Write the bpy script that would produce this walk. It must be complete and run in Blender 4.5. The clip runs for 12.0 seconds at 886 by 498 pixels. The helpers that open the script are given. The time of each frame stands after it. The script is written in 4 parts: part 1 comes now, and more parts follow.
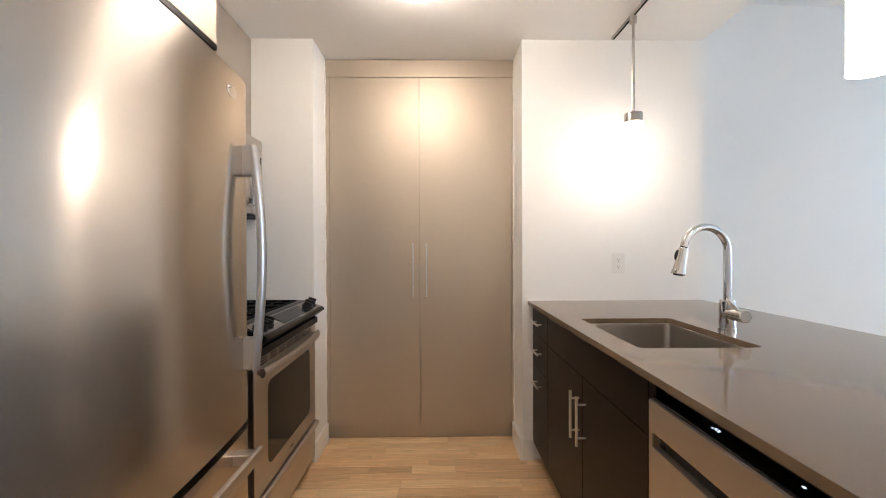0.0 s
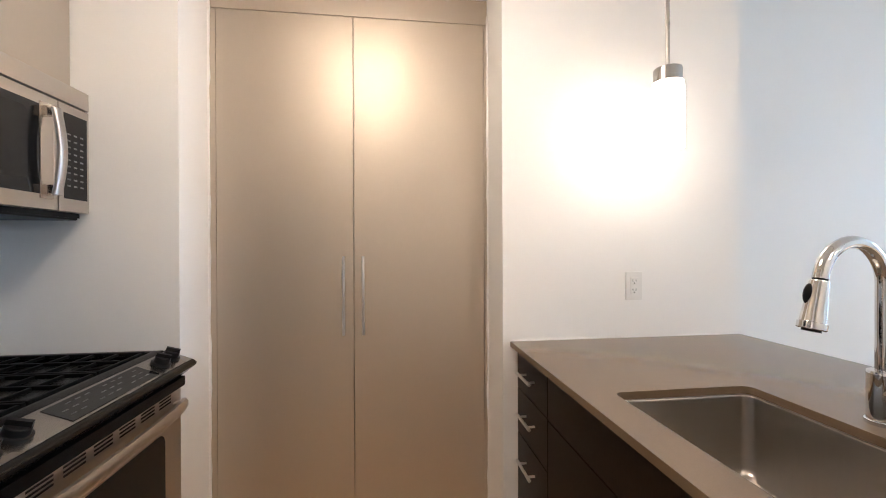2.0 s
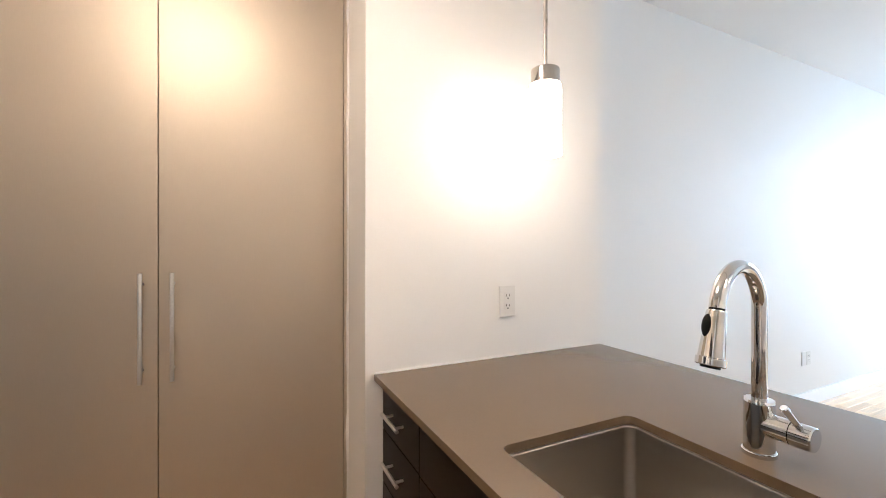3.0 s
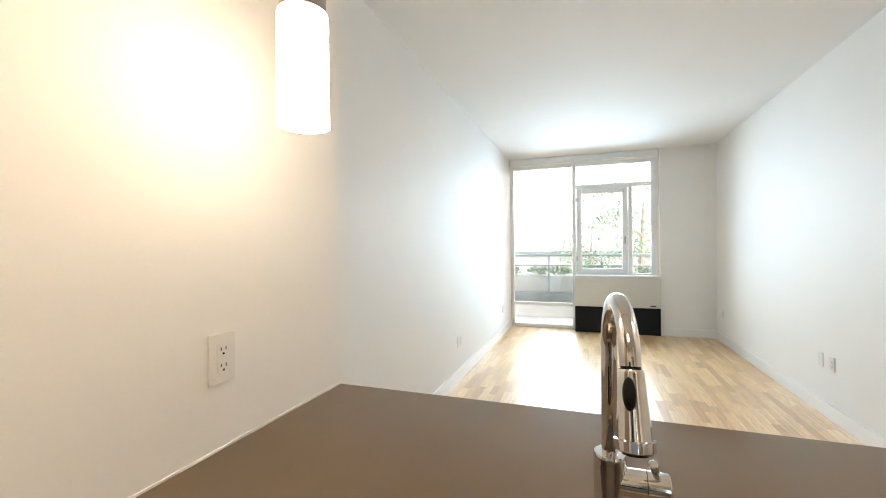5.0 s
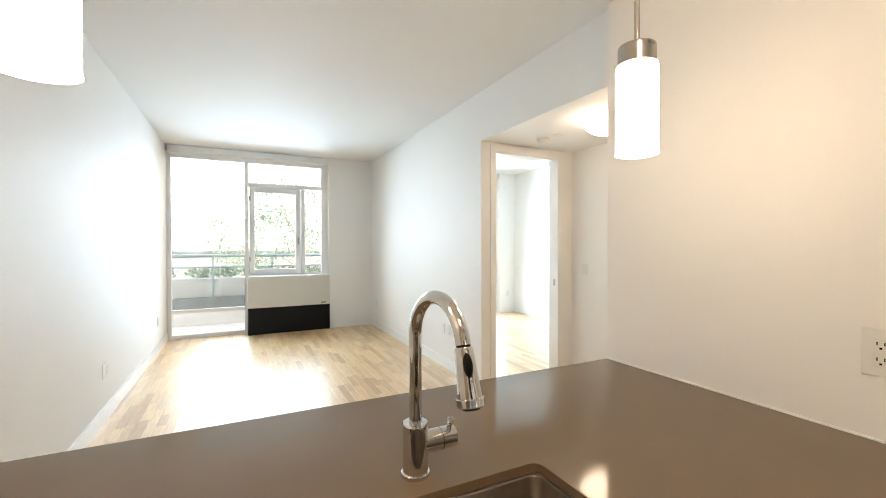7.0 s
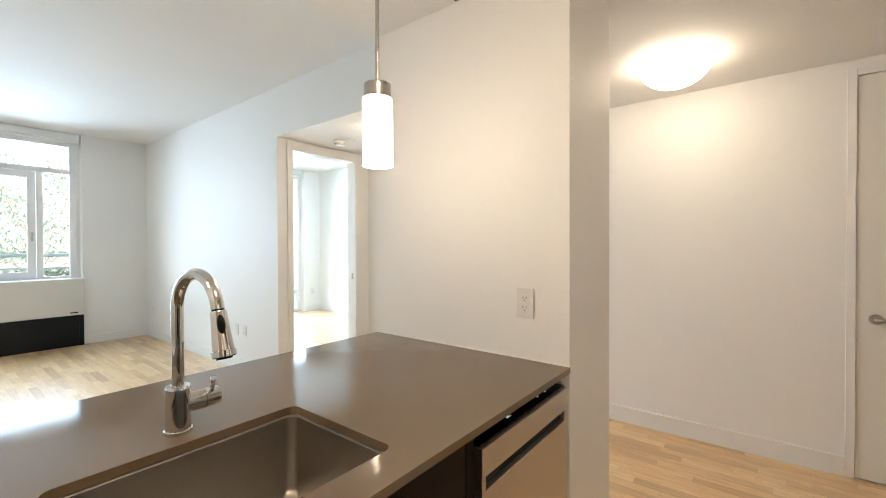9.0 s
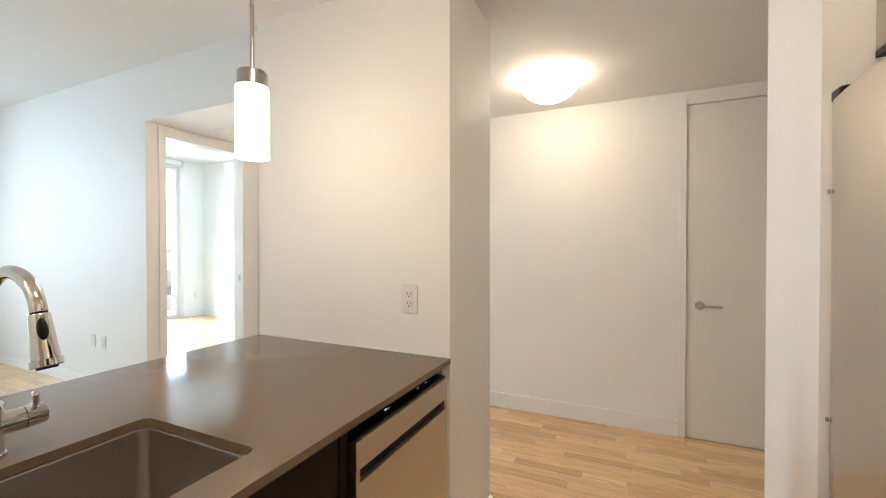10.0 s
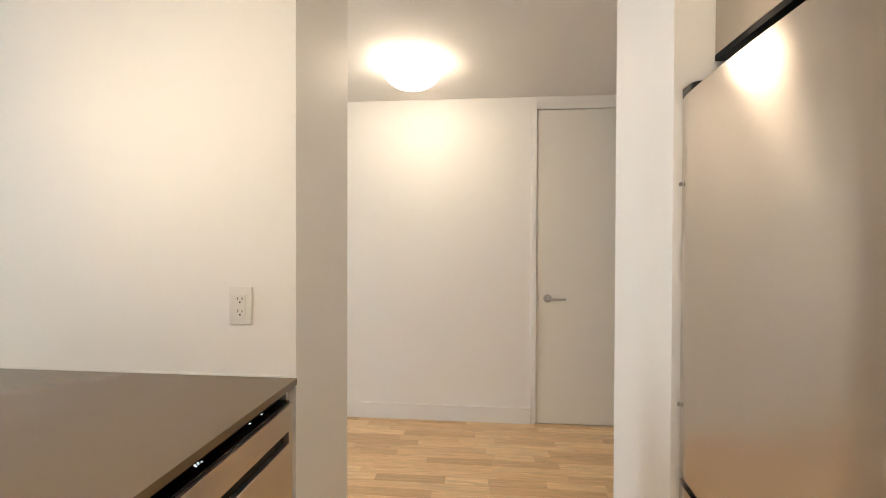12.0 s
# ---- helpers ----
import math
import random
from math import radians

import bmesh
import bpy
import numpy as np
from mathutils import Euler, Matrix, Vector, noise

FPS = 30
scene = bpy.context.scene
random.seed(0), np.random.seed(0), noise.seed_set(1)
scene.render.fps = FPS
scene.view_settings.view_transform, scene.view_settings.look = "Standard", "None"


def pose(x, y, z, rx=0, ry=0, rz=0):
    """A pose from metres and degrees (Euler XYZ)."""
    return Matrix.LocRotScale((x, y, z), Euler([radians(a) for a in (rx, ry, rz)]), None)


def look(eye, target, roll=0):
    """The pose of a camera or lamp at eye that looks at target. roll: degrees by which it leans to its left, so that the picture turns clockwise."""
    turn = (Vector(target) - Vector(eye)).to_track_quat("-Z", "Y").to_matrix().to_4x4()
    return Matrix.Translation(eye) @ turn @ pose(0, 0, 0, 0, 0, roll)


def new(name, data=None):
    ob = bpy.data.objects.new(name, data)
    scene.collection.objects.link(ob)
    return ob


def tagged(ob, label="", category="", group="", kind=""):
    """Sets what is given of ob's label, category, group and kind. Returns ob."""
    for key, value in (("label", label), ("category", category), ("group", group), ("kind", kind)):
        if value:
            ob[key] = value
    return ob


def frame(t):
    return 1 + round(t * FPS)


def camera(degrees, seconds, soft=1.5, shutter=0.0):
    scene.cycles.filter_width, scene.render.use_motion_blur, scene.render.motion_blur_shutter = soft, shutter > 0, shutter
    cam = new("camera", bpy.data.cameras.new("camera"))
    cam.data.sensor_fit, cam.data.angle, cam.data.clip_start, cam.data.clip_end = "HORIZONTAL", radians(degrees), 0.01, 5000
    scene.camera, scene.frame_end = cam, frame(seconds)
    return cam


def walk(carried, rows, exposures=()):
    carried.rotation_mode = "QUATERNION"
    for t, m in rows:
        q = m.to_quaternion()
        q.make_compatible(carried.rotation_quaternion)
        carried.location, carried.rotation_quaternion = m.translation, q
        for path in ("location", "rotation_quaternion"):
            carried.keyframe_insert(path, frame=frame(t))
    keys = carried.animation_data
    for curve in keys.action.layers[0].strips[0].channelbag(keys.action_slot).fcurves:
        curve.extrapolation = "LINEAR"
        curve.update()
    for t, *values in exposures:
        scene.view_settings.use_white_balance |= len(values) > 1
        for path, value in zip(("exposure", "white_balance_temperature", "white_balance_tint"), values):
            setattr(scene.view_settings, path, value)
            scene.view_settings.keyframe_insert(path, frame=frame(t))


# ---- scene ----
cam = camera(94.5, 12.0, soft=1.0)
PATH = [
    (0, (-0.023, 0.073, 1.226), (0.009, 2.073, 1.215), -0.2),
    (0.5, (-0.038, 0.31, 1.242), (0.003, 2.31, 1.231), -0.3),
    (1, (-0.047, 0.506, 1.228), (0.031, 2.504, 1.224), -0.3),
    (1.5, (-0.012, 0.716, 1.257), (0.098, 2.713, 1.249), -0.2),
    (2, (0.031, 0.84, 1.287), (0.284, 2.824, 1.28), -0.2),
    (2.5, (0.062, 0.981, 1.317), (0.591, 2.91, 1.309), -0.2),
    (3, (0.114, 1.108, 1.33), (0.989, 2.907, 1.325), 0.1),
    (3.2, (0.133, 1.171, 1.339), (1.159, 2.888, 1.333), -0.1),
    (4.8, (0.251, 1.574, 1.375), (2.074, 2.396, 1.373), -0.5),
    (5, (0.295, 1.608, 1.379), (2.181, 2.273, 1.374), -0.5),
    (5.5, (0.395, 1.683, 1.381), (2.379, 1.931, 1.372), -0.4),
    (6, (0.427, 1.764, 1.378), (2.42, 1.608, 1.366), -0.1),
    (6.5, (0.375, 1.844, 1.386), (2.299, 1.297, 1.372), -0.1),
    (7, (0.261, 1.901, 1.394), (2.054, 1.015, 1.378), -0.1),
    (8.8, (-0.026, 1.959, 1.363), (1.274, 0.439, 1.345), -0.1),
    (9, (-0.045, 1.953, 1.36), (1.184, 0.376, 1.338), -0.2),
    (9.5, (-0.09, 1.943, 1.354), (0.947, 0.233, 1.335), -0.1),
    (10, (-0.126, 1.934, 1.348), (0.711, 0.118, 1.327), 0.0),
    (10.5, (-0.138, 1.915, 1.335), (0.503, 0.021, 1.317), 0.1),
    (11, (-0.125, 1.897, 1.337), (0.347, -0.047, 1.311), 0.4),
    (11.5, (-0.094, 1.825, 1.33), (0.242, -0.146, 1.308), 0.2),
    (12, (-0.052, 1.707, 1.321), (0.125, -0.285, 1.301), 0.2),
]
EXPOSURES = [(0, 1.70, 6150, 15), (3.2, 1.74, 6450, 17), (5, 1.46, 7350, 14), (7, 1.45, 7450, 15), (9, 1.47, 6950, 13), (12, 1.56, 6950, 13)]
walk(cam, [(t, look(eye, target, roll)) for t, eye, target, roll in PATH], EXPOSURES)

# ---- world and light ----
world = bpy.data.worlds.new("world")
scene.world = world
world.use_nodes = True
wn = world.node_tree.nodes
sky = wn.new("ShaderNodeTexSky")
sky.sky_type, sky.sun_disc, sky.sun_elevation, sky.sun_rotation = "NISHITA", False, radians(58), radians(206)
world.node_tree.links.new(sky.outputs[0], wn["Background"].inputs[0])
wn["Background"].inputs[1].default_value = 0.15
sun = new("sun", bpy.data.lights.new("sun", "SUN"))
sun.data.energy, sun.data.angle, sun.data.color = 4.5, radians(0.6), (1, 0.95, 0.88)
sun.matrix_world = look((0, 0, 30), (8, 16.5, 0))


def window_light(name, x, y, z, w, h, watts):
    ob = new(name, bpy.data.lights.new(name, "AREA"))
    ob.data.shape, ob.data.size, ob.data.size_y = "RECTANGLE", w, h
    ob.data.energy, ob.data.color = watts, (0.475, 0.735, 1.0)
    ob.data.spread = radians(135)
    ob.matrix_world = look((x, y, z), (x - 1, y, z - 0.12))
    return ob


LIVING_WATTS, BEDROOM_WATTS, PENDANT, DOME, KITCHEN_DOME = 30, 46, 6.3, 5.6, 9.5
window_light("living_window_light", 7.31, 1.54, 1.42, 1.78, 2.6, LIVING_WATTS)
window_light("bedroom_window_light", 7.31, -2.1, 1.42, 1.4, 2.65, BEDROOM_WATTS)

# ---- mesh helpers ----


def box(bm, x0, x1, y0, y1, z0, z1, r=0.0, seg=2):
    m = Matrix.Translation(((x0 + x1) / 2, (y0 + y1) / 2, (z0 + z1) / 2)) @ Matrix.Diagonal((x1 - x0, y1 - y0, z1 - z0, 1))
    vs = bmesh.ops.create_cube(bm, size=1, matrix=m)["verts"]
    if r:
        es = list({e for v in vs for e in v.link_edges})
        bmesh.ops.bevel(bm, geom=es, offset=r, segments=seg, profile=0.5, affect="EDGES")
    return bm


def B(*a, **k):
    return box(bmesh.new(), *a, **k)


def prism(bm, pts, a0, a1, axis="z"):
    """A closed outline extruded along an axis. Outline in the other two axes, in order."""
    def put(p, a):
        return {"z": (p[0], p[1], a), "y": (p[0], a, p[1]), "x": (a, p[0], p[1])}[axis]
    lo = [bm.verts.new(put(p, a0)) for p in pts]
    hi = [bm.verts.new(put(p, a1)) for p in pts]
    n = len(pts)
    fs = [bm.faces.new(lo), bm.faces.new(hi)]
    for i in range(n):
        fs.append(bm.faces.new((lo[i], lo[(i + 1) % n], hi[(i + 1) % n], hi[i])))
    bmesh.ops.recalc_face_normals(bm, faces=fs)
    return bm


def tube(bm, pts, r, seg=16, caps=True):
    """A round bar along points; r a number or one radius a point."""
    pts = [Vector(p) for p in pts]
    rs = r if isinstance(r, (list, tuple)) else [r] * len(pts)
    rings, up = [], None
    for i, p in enumerate(pts):
        d = (pts[min(i + 1, len(pts) - 1)] - pts[max(i - 1, 0)]).normalized()
        if up is None:
            up = d.orthogonal().normalized()
        up = (up - up.dot(d) * d).normalized()
        side = d.cross(up)
        rings.append([bm.verts.new(p + rs[i] * (math.cos(a) * up + math.sin(a) * side)) for a in (2 * math.pi * k / seg for k in range(seg))])
    fs = []
    for a, b in zip(rings, rings[1:]):
        for k in range(seg):
            fs.append(bm.faces.new((a[k], a[(k + 1) % seg], b[(k + 1) % seg], b[k])))
    if caps:
        fs += [bm.faces.new(rings[0]), bm.faces.new(rings[-1])]
    bmesh.ops.recalc_face_normals(bm, faces=fs)
    return bm


def T(*a, **k):
    return tube(bmesh.new(), *a, **k)


def turned(bm, x, y, prof, seg=40):
    """A turned body round a vertical axis; profile of (radius, z)."""
    rings = [[bm.verts.new((x + r * math.cos(a), y + r * math.sin(a), z)) for a in (2 * math.pi * k / seg for k in range(seg))] for r, z in prof]
    fs = []
    for a, b in zip(rings, rings[1:]):
        for k in range(seg):
            fs.append(bm.faces.new((a[k], a[(k + 1) % seg], b[(k + 1) % seg], b[k])))
    fs += [bm.faces.new(rings[0]), bm.faces.new(rings[-1])]
    bmesh.ops.recalc_face_normals(bm, faces=fs)
    return bm


def rounded(x0, x1, y0, y1, r, seg=6):
    """The outline of a rectangle with rounded corners."""
    out = []
    for cx, cy, a0 in ((x1 - r, y1 - r, 0), (x0 + r, y1 - r, 90), (x0 + r, y0 + r, 180), (x1 - r, y0 + r, 270)):
        for k in range(seg + 1):
            a = radians(a0 + 90 * k / seg)
            out.append((cx + r * math.cos(a), cy + r * math.sin(a)))
    return out


def solid(name, bm, material, sharp=32):
    me = bpy.data.meshes.new(name)
    for f in bm.faces:
        f.smooth = sharp > 0
    for e in bm.edges:
        if len(e.link_faces) == 2 and e.calc_face_angle(0) > radians(sharp):
            e.smooth = False
    bm.to_mesh(me)
    bm.free()
    me.materials.append(material)
    ob = new(name, me)
    if sharp:
        wn = ob.modifiers.new("flat_faces", "WEIGHTED_NORMAL")
        wn.keep_sharp = True
    return ob


def part(name, bm, material, parent, label="", sharp=32):
    ob = solid(name, bm, material, sharp)
    ob.parent = parent
    ob.matrix_parent_inverse = parent.matrix_basis.inverted() if parent.type == "EMPTY" else Matrix()
    return tagged(ob, label)


def thing(name, at, label, category, group=""):
    ob = new(name)
    ob.empty_display_size = 0.1
    ob.matrix_basis = Matrix.Translation(at)
    return tagged(ob, label, category, group)


def structure(name, bm, material, label, category):
    return tagged(solid(name, bm, material), label, category, kind="structure")


# ---- materials ----


def material(name, color, rough=0.5, metal=0.0, vary=0.04, scale=2.0, grain=0.0, grain_scale=200.0, stretch=(1, 1, 1), bump=0.0, rough_vary=0.05,
             coat=0.0, aniso=0.0, spec=0.5):
    m = bpy.data.materials.new(name)
    m.use_nodes = True
    nt = m.node_tree
    n, link = nt.nodes, nt.links.new
    bsdf = n["Principled BSDF"]
    bsdf.inputs["Metallic"].default_value = metal
    bsdf.inputs["Coat Weight"].default_value = coat
    bsdf.inputs["Coat Roughness"].default_value = 0.12
    bsdf.inputs["Anisotropic"].default_value = aniso
    bsdf.inputs["Specular IOR Level"].default_value = spec
    if aniso:
        tan = n.new("ShaderNodeCombineXYZ")
        tan.inputs[2].default_value = 1
        link(tan.outputs[0], bsdf.inputs["Tangent"])
    tc = n.new("ShaderNodeTexCoord")
    mp = n.new("ShaderNodeMapping")
    mp.inputs["Scale"].default_value = stretch
    link(tc.outputs["Object"], mp.inputs[0])
    big, fine = n.new("ShaderNodeTexNoise"), n.new("ShaderNodeTexNoise")
    big.inputs["Scale"].default_value, big.inputs["Detail"].default_value = scale, 4
    fine.inputs["Scale"].default_value, fine.inputs["Detail"].default_value = grain_scale, 3
    link(tc.outputs["Object"], big.inputs[0])
    link(mp.outputs[0], fine.inputs[0])
    a = n.new("ShaderNodeMapRange")
    a.inputs[1].default_value, a.inputs[2].default_value, a.inputs[3].default_value, a.inputs[4].default_value = 0.3, 0.7, 1 - vary, 1 + vary
    link(big.outputs[0], a.inputs[0])
    b = n.new("ShaderNodeMapRange")
    b.inputs[1].default_value, b.inputs[2].default_value, b.inputs[3].default_value, b.inputs[4].default_value = 0.3, 0.7, 1 - grain, 1 + grain
    link(fine.outputs[0], b.inputs[0])
    mul = n.new("ShaderNodeMath")
    mul.operation = "MULTIPLY"
    link(a.outputs[0], mul.inputs[0]), link(b.outputs[0], mul.inputs[1])
    sc = n.new("ShaderNodeVectorMath")
    sc.operation = "SCALE"
    sc.inputs[0].default_value = color
    link(mul.outputs[0], sc.inputs["Scale"])
    link(sc.outputs[0], bsdf.inputs["Base Color"])
    rr = n.new("ShaderNodeMapRange")
    rr.inputs[1].default_value, rr.inputs[2].default_value = 0.1, 0.9
    rr.inputs[3].default_value, rr.inputs[4].default_value = max(rough - rough_vary, 0.02), rough + rough_vary
    link(big.outputs[0], rr.inputs[0])
    link(rr.outputs[0], bsdf.inputs["Roughness"])
    if bump:
        bp = n.new("ShaderNodeBump")
        bp.inputs["Strength"].default_value, bp.inputs["Distance"].default_value = bump, 0.002
        link(fine.outputs[0], bp.inputs["Height"])
        link(bp.outputs[0], bsdf.inputs["Normal"])
    return m


def glowing(name, color, strength):
    m = material(name, (0.85, 0.83, 0.8), 0.35)
    b = m.node_tree.nodes["Principled BSDF"]
    b.inputs["Emission Color"].default_value, b.inputs["Emission Strength"].default_value = (*color, 1), strength
    return m


def glass(name, tint=(0.96, 0.985, 0.98)):
    m = bpy.data.materials.new(name)
    m.use_nodes = True
    b = m.node_tree.nodes["Principled BSDF"]
    b.inputs["Base Color"].default_value = (*tint, 1)
    b.inputs["Transmission Weight"].default_value, b.inputs["Roughness"].default_value, b.inputs["IOR"].default_value = 1, 0.0, 1.45
    return m


def oak(name, island):
    """Three-strip oak; each strip takes its own tone, from its object or from its island of the joined mesh."""
    m = bpy.data.materials.new(name)
    m.use_nodes = True
    nt = m.node_tree
    n, link = nt.nodes, nt.links.new
    bsdf = n["Principled BSDF"]
    if island:
        rnd = n.new("ShaderNodeNewGeometry").outputs["Random Per Island"]
    else:
        rnd = n.new("ShaderNodeObjectInfo").outputs["Random"]
    tc = n.new("ShaderNodeTexCoord")
    off = n.new("ShaderNodeCombineXYZ")
    k = n.new("ShaderNodeMath")
    k.operation, k.inputs[1].default_value = "MULTIPLY", 37.0
    link(rnd, k.inputs[0])
    for i in range(3):
        link(k.outputs[0], off.inputs[i])
    add = n.new("ShaderNodeVectorMath")
    link(tc.outputs["Object"], add.inputs[0]), link(off.outputs[0], add.inputs[1])
    mp = n.new("ShaderNodeMapping")
    mp.inputs["Scale"].default_value = (1.6, 26, 26)
    link(add.outputs[0], mp.inputs[0])
    wave = n.new("ShaderNodeTexNoise")
    wave.inputs["Scale"].default_value, wave.inputs["Detail"].default_value, wave.inputs["Distortion"].default_value = 2.2, 5, 1.6
    link(mp.outputs[0], wave.inputs[0])
    pore = n.new("ShaderNodeTexNoise")
    mp2 = n.new("ShaderNodeMapping")
    mp2.inputs["Scale"].default_value = (14, 320, 320)
    link(add.outputs[0], mp2.inputs[0]), link(mp2.outputs[0], pore.inputs[0])
    ramp = n.new("ShaderNodeValToRGB")
    for pos, c in ((0.0, (0.57, 0.335, 0.15, 1)), (0.15, (0.69, 0.43, 0.215, 1)), (0.5, (0.81, 0.535, 0.275, 1)), (0.82, (0.87, 0.62, 0.35, 1)), (1.0, (0.73, 0.475, 0.245, 1))):
        e = ramp.color_ramp.elements.new(pos) if 0 < pos < 1 else ramp.color_ramp.elements[0 if pos == 0 else -1]
        e.color = c
    link(rnd, ramp.inputs[0])
    g = n.new("ShaderNodeMapRange")
    g.inputs[1].default_value, g.inputs[2].default_value, g.inputs[3].default_value, g.inputs[4].default_value = 0.3, 0.7, 0.75, 1.14
    link(wave.outputs[0], g.inputs[0])
    p = n.new("ShaderNodeMapRange")
    p.inputs[1].default_value, p.inputs[2].default_value, p.inputs[3].default_value, p.inputs[4].default_value = 0.3, 0.6, 0.86, 1.05
    link(pore.outputs[0], p.inputs[0])
    mm = n.new("ShaderNodeMath")
    mm.operation = "MULTIPLY"
    link(g.outputs[0], mm.inputs[0]), link(p.outputs[0], mm.inputs[1])
    sc = n.new("ShaderNodeVectorMath")
    sc.operation = "SCALE"
    link(ramp.outputs[0], sc.inputs[0]), link(mm.outputs[0], sc.inputs["Scale"])
    link(sc.outputs[0], bsdf.inputs["Base Color"])
    bsdf.inputs["Roughness"].default_value = 0.33
    bsdf.inputs["Specular IOR Level"].default_value = 0.7
    bsdf.inputs["Coat Weight"].default_value, bsdf.inputs["Coat Roughness"].default_value = 0.35, 0.3
    bp = n.new("ShaderNodeBump")
    bp.inputs["Strength"].default_value, bp.inputs["Distance"].default_value = 0.04, 0.0005
    link(wave.outputs[0], bp.inputs["Height"]), link(bp.outputs[0], bsdf.inputs["Normal"])
    return m


PAINT = material("wall_paint", (0.86, 0.845, 0.815), 0.55, vary=0.012, scale=1.3, grain=0.006, grain_scale=160, bump=0.05)
CEILING = material("ceiling_paint", (0.86, 0.85, 0.83), 0.7, vary=0.015, scale=1.1, grain=0.01, grain_scale=120, bump=0.06)
TRIM = material("trim_paint", (0.86, 0.845, 0.82), 0.33, vary=0.015, scale=3, bump=0.02)
DOOR_PAINT = material("door_paint", (0.81, 0.78, 0.715), 0.42, vary=0.012, scale=1.5, bump=0.03, grain_scale=90)
GREIGE = material("greige_lacquer", (0.505, 0.437, 0.355), 0.50, metal=0.75, vary=0.02, scale=1.2, grain=0.02, grain_scale=50, stretch=(30, 30, 0.5), rough_vary=0.02, spec=0.8)
ESPRESSO = material("espresso_veneer", (0.012, 0.0068, 0.0042), 0.36, spec=0.13, vary=0.18, scale=3, grain=0.3, grain_scale=60, stretch=(8, 8, 0.7), bump=0.03)
QUARTZ = material("taupe_quartz", (0.168, 0.117, 0.073), 0.085, spec=0.38, vary=0.03, scale=4, grain=0.09, grain_scale=900, rough_vary=0.012)
STEEL = material("brushed_steel", (0.54, 0.495, 0.45), 0.33, metal=1, vary=0.02, scale=1.5, grain=0.025, grain_scale=40, stretch=(40, 0.6, 40), rough_vary=0.035, bump=0.02, aniso=0.45)
STEEL_UP = material("brushed_steel_upright", (0.58, 0.53, 0.48), 0.26, metal=1, vary=0.02, scale=1.3, grain=0.05, grain_scale=40, stretch=(40, 0.6, 40), rough_vary=0.0, aniso=1.0)


def brushed_lobes(m, rough, aniso, share):
    """Adds a second, tighter highlight to a brushed metal."""
    n, link = m.node_tree.nodes, m.node_tree.links
    first = n["Principled BSDF"]
    second = n.new("ShaderNodeBsdfPrincipled")
    second.inputs["Metallic"].default_value = 1
    second.inputs["Roughness"].default_value, second.inputs["Anisotropic"].default_value = rough, aniso
    for name in ("Base Color", "Tangent"):
        link.new(first.inputs[name].links[0].from_socket, second.inputs[name])
    mix = n.new("ShaderNodeMixShader")
    mix.inputs[0].default_value = share
    link.new(first.outputs[0], mix.inputs[1]), link.new(second.outputs[0], mix.inputs[2])
    link.new(mix.outputs[0], n["Material Output"].inputs[0])


brushed_lobes(STEEL_UP, 0.17, 0.7, 0.6)
DARK_STEEL = material("dark_steel", (0.34, 0.315, 0.29), 0.27, metal=1, vary=0.03, scale=3, grain=0.04, grain_scale=40, stretch=(40, 0.6, 40))
SINK_STEEL = material("sink_steel", (0.52, 0.48, 0.435), 0.32, metal=1, vary=0.03, scale=5, rough_vary=0.01, grain=0.015, grain_scale=14, stretch=(1, 6, 1))
HANDLE_ALU = material("satin_aluminium", (0.46, 0.44, 0.42), 0.40, metal=1, vary=0.02, scale=4, grain=0.03, grain_scale=40, stretch=(40, 40, 0.6))
NICKEL = material("satin_nickel", (0.50, 0.475, 0.44), 0.28, metal=1, vary=0.03, scale=6, grain=0.03, grain_scale=300)
PULL_NICKEL = material("pale_satin_nickel", (0.76, 0.74, 0.71), 0.33, metal=1, vary=0.03, scale=6, grain=0.03, grain_scale=300)
CHROME = material("chrome", (0.66, 0.655, 0.645), 0.04, metal=1, vary=0.01, rough_vary=0.015)
BLACK_GLASS = material("black_glass", (0.008, 0.008, 0.0085), 0.06, spec=0.35, vary=0.05, rough_vary=0.02)
SMOKED = material("smoked_screen", (0.016, 0.015, 0.0145), 0.22, spec=0.3, vary=0.04, grain=0.2, grain_scale=700)
BLACK = material("black_enamel", (0.007, 0.0066, 0.0064), 0.22, spec=0.12, vary=0.12, scale=5, grain=0.1, grain_scale=120)
IRON = material("cast_iron", (0.004, 0.0038, 0.0037), 0.55, spec=0.07, vary=0.1, scale=8, grain=0.15, grain_scale=300, bump=0.05)
BLACK_PLASTIC = material("black_plastic", (0.010, 0.0097, 0.0095), 0.30, spec=0.14, vary=0.08, scale=10, grain=0.1, grain_scale=300)
WHITE_PLASTIC = material("white_plastic", (0.78, 0.765, 0.73), 0.3, vary=0.01, scale=10)
DARK_SLOT = material("dark_slot", (0.008, 0.0075, 0.007), 0.7, spec=0.1)
GREY_MARK = material("grey_print", (0.13, 0.13, 0.125), 0.5)
AC_ENAMEL = material("beige_enamel", (0.66, 0.635, 0.58), 0.45, vary=0.02, scale=2, bump=0.02)
AC_BLACK = material("black_grille_paint", (0.010, 0.010, 0.011), 0.5, spec=0.2, vary=0.1, scale=6)
ALU = material("white_aluminium", (0.84, 0.86, 0.87), 0.38, vary=0.015, scale=5)
TILE = material("pale_glass_tile", (0.66, 0.67, 0.65), 0.14, vary=0.05, scale=9, grain=0.04, grain_scale=60)
GROUT = material("grout", (0.60, 0.58, 0.54), 0.85, vary=0.06, grain=0.1, grain_scale=500)
PANE = glass("window_glass")
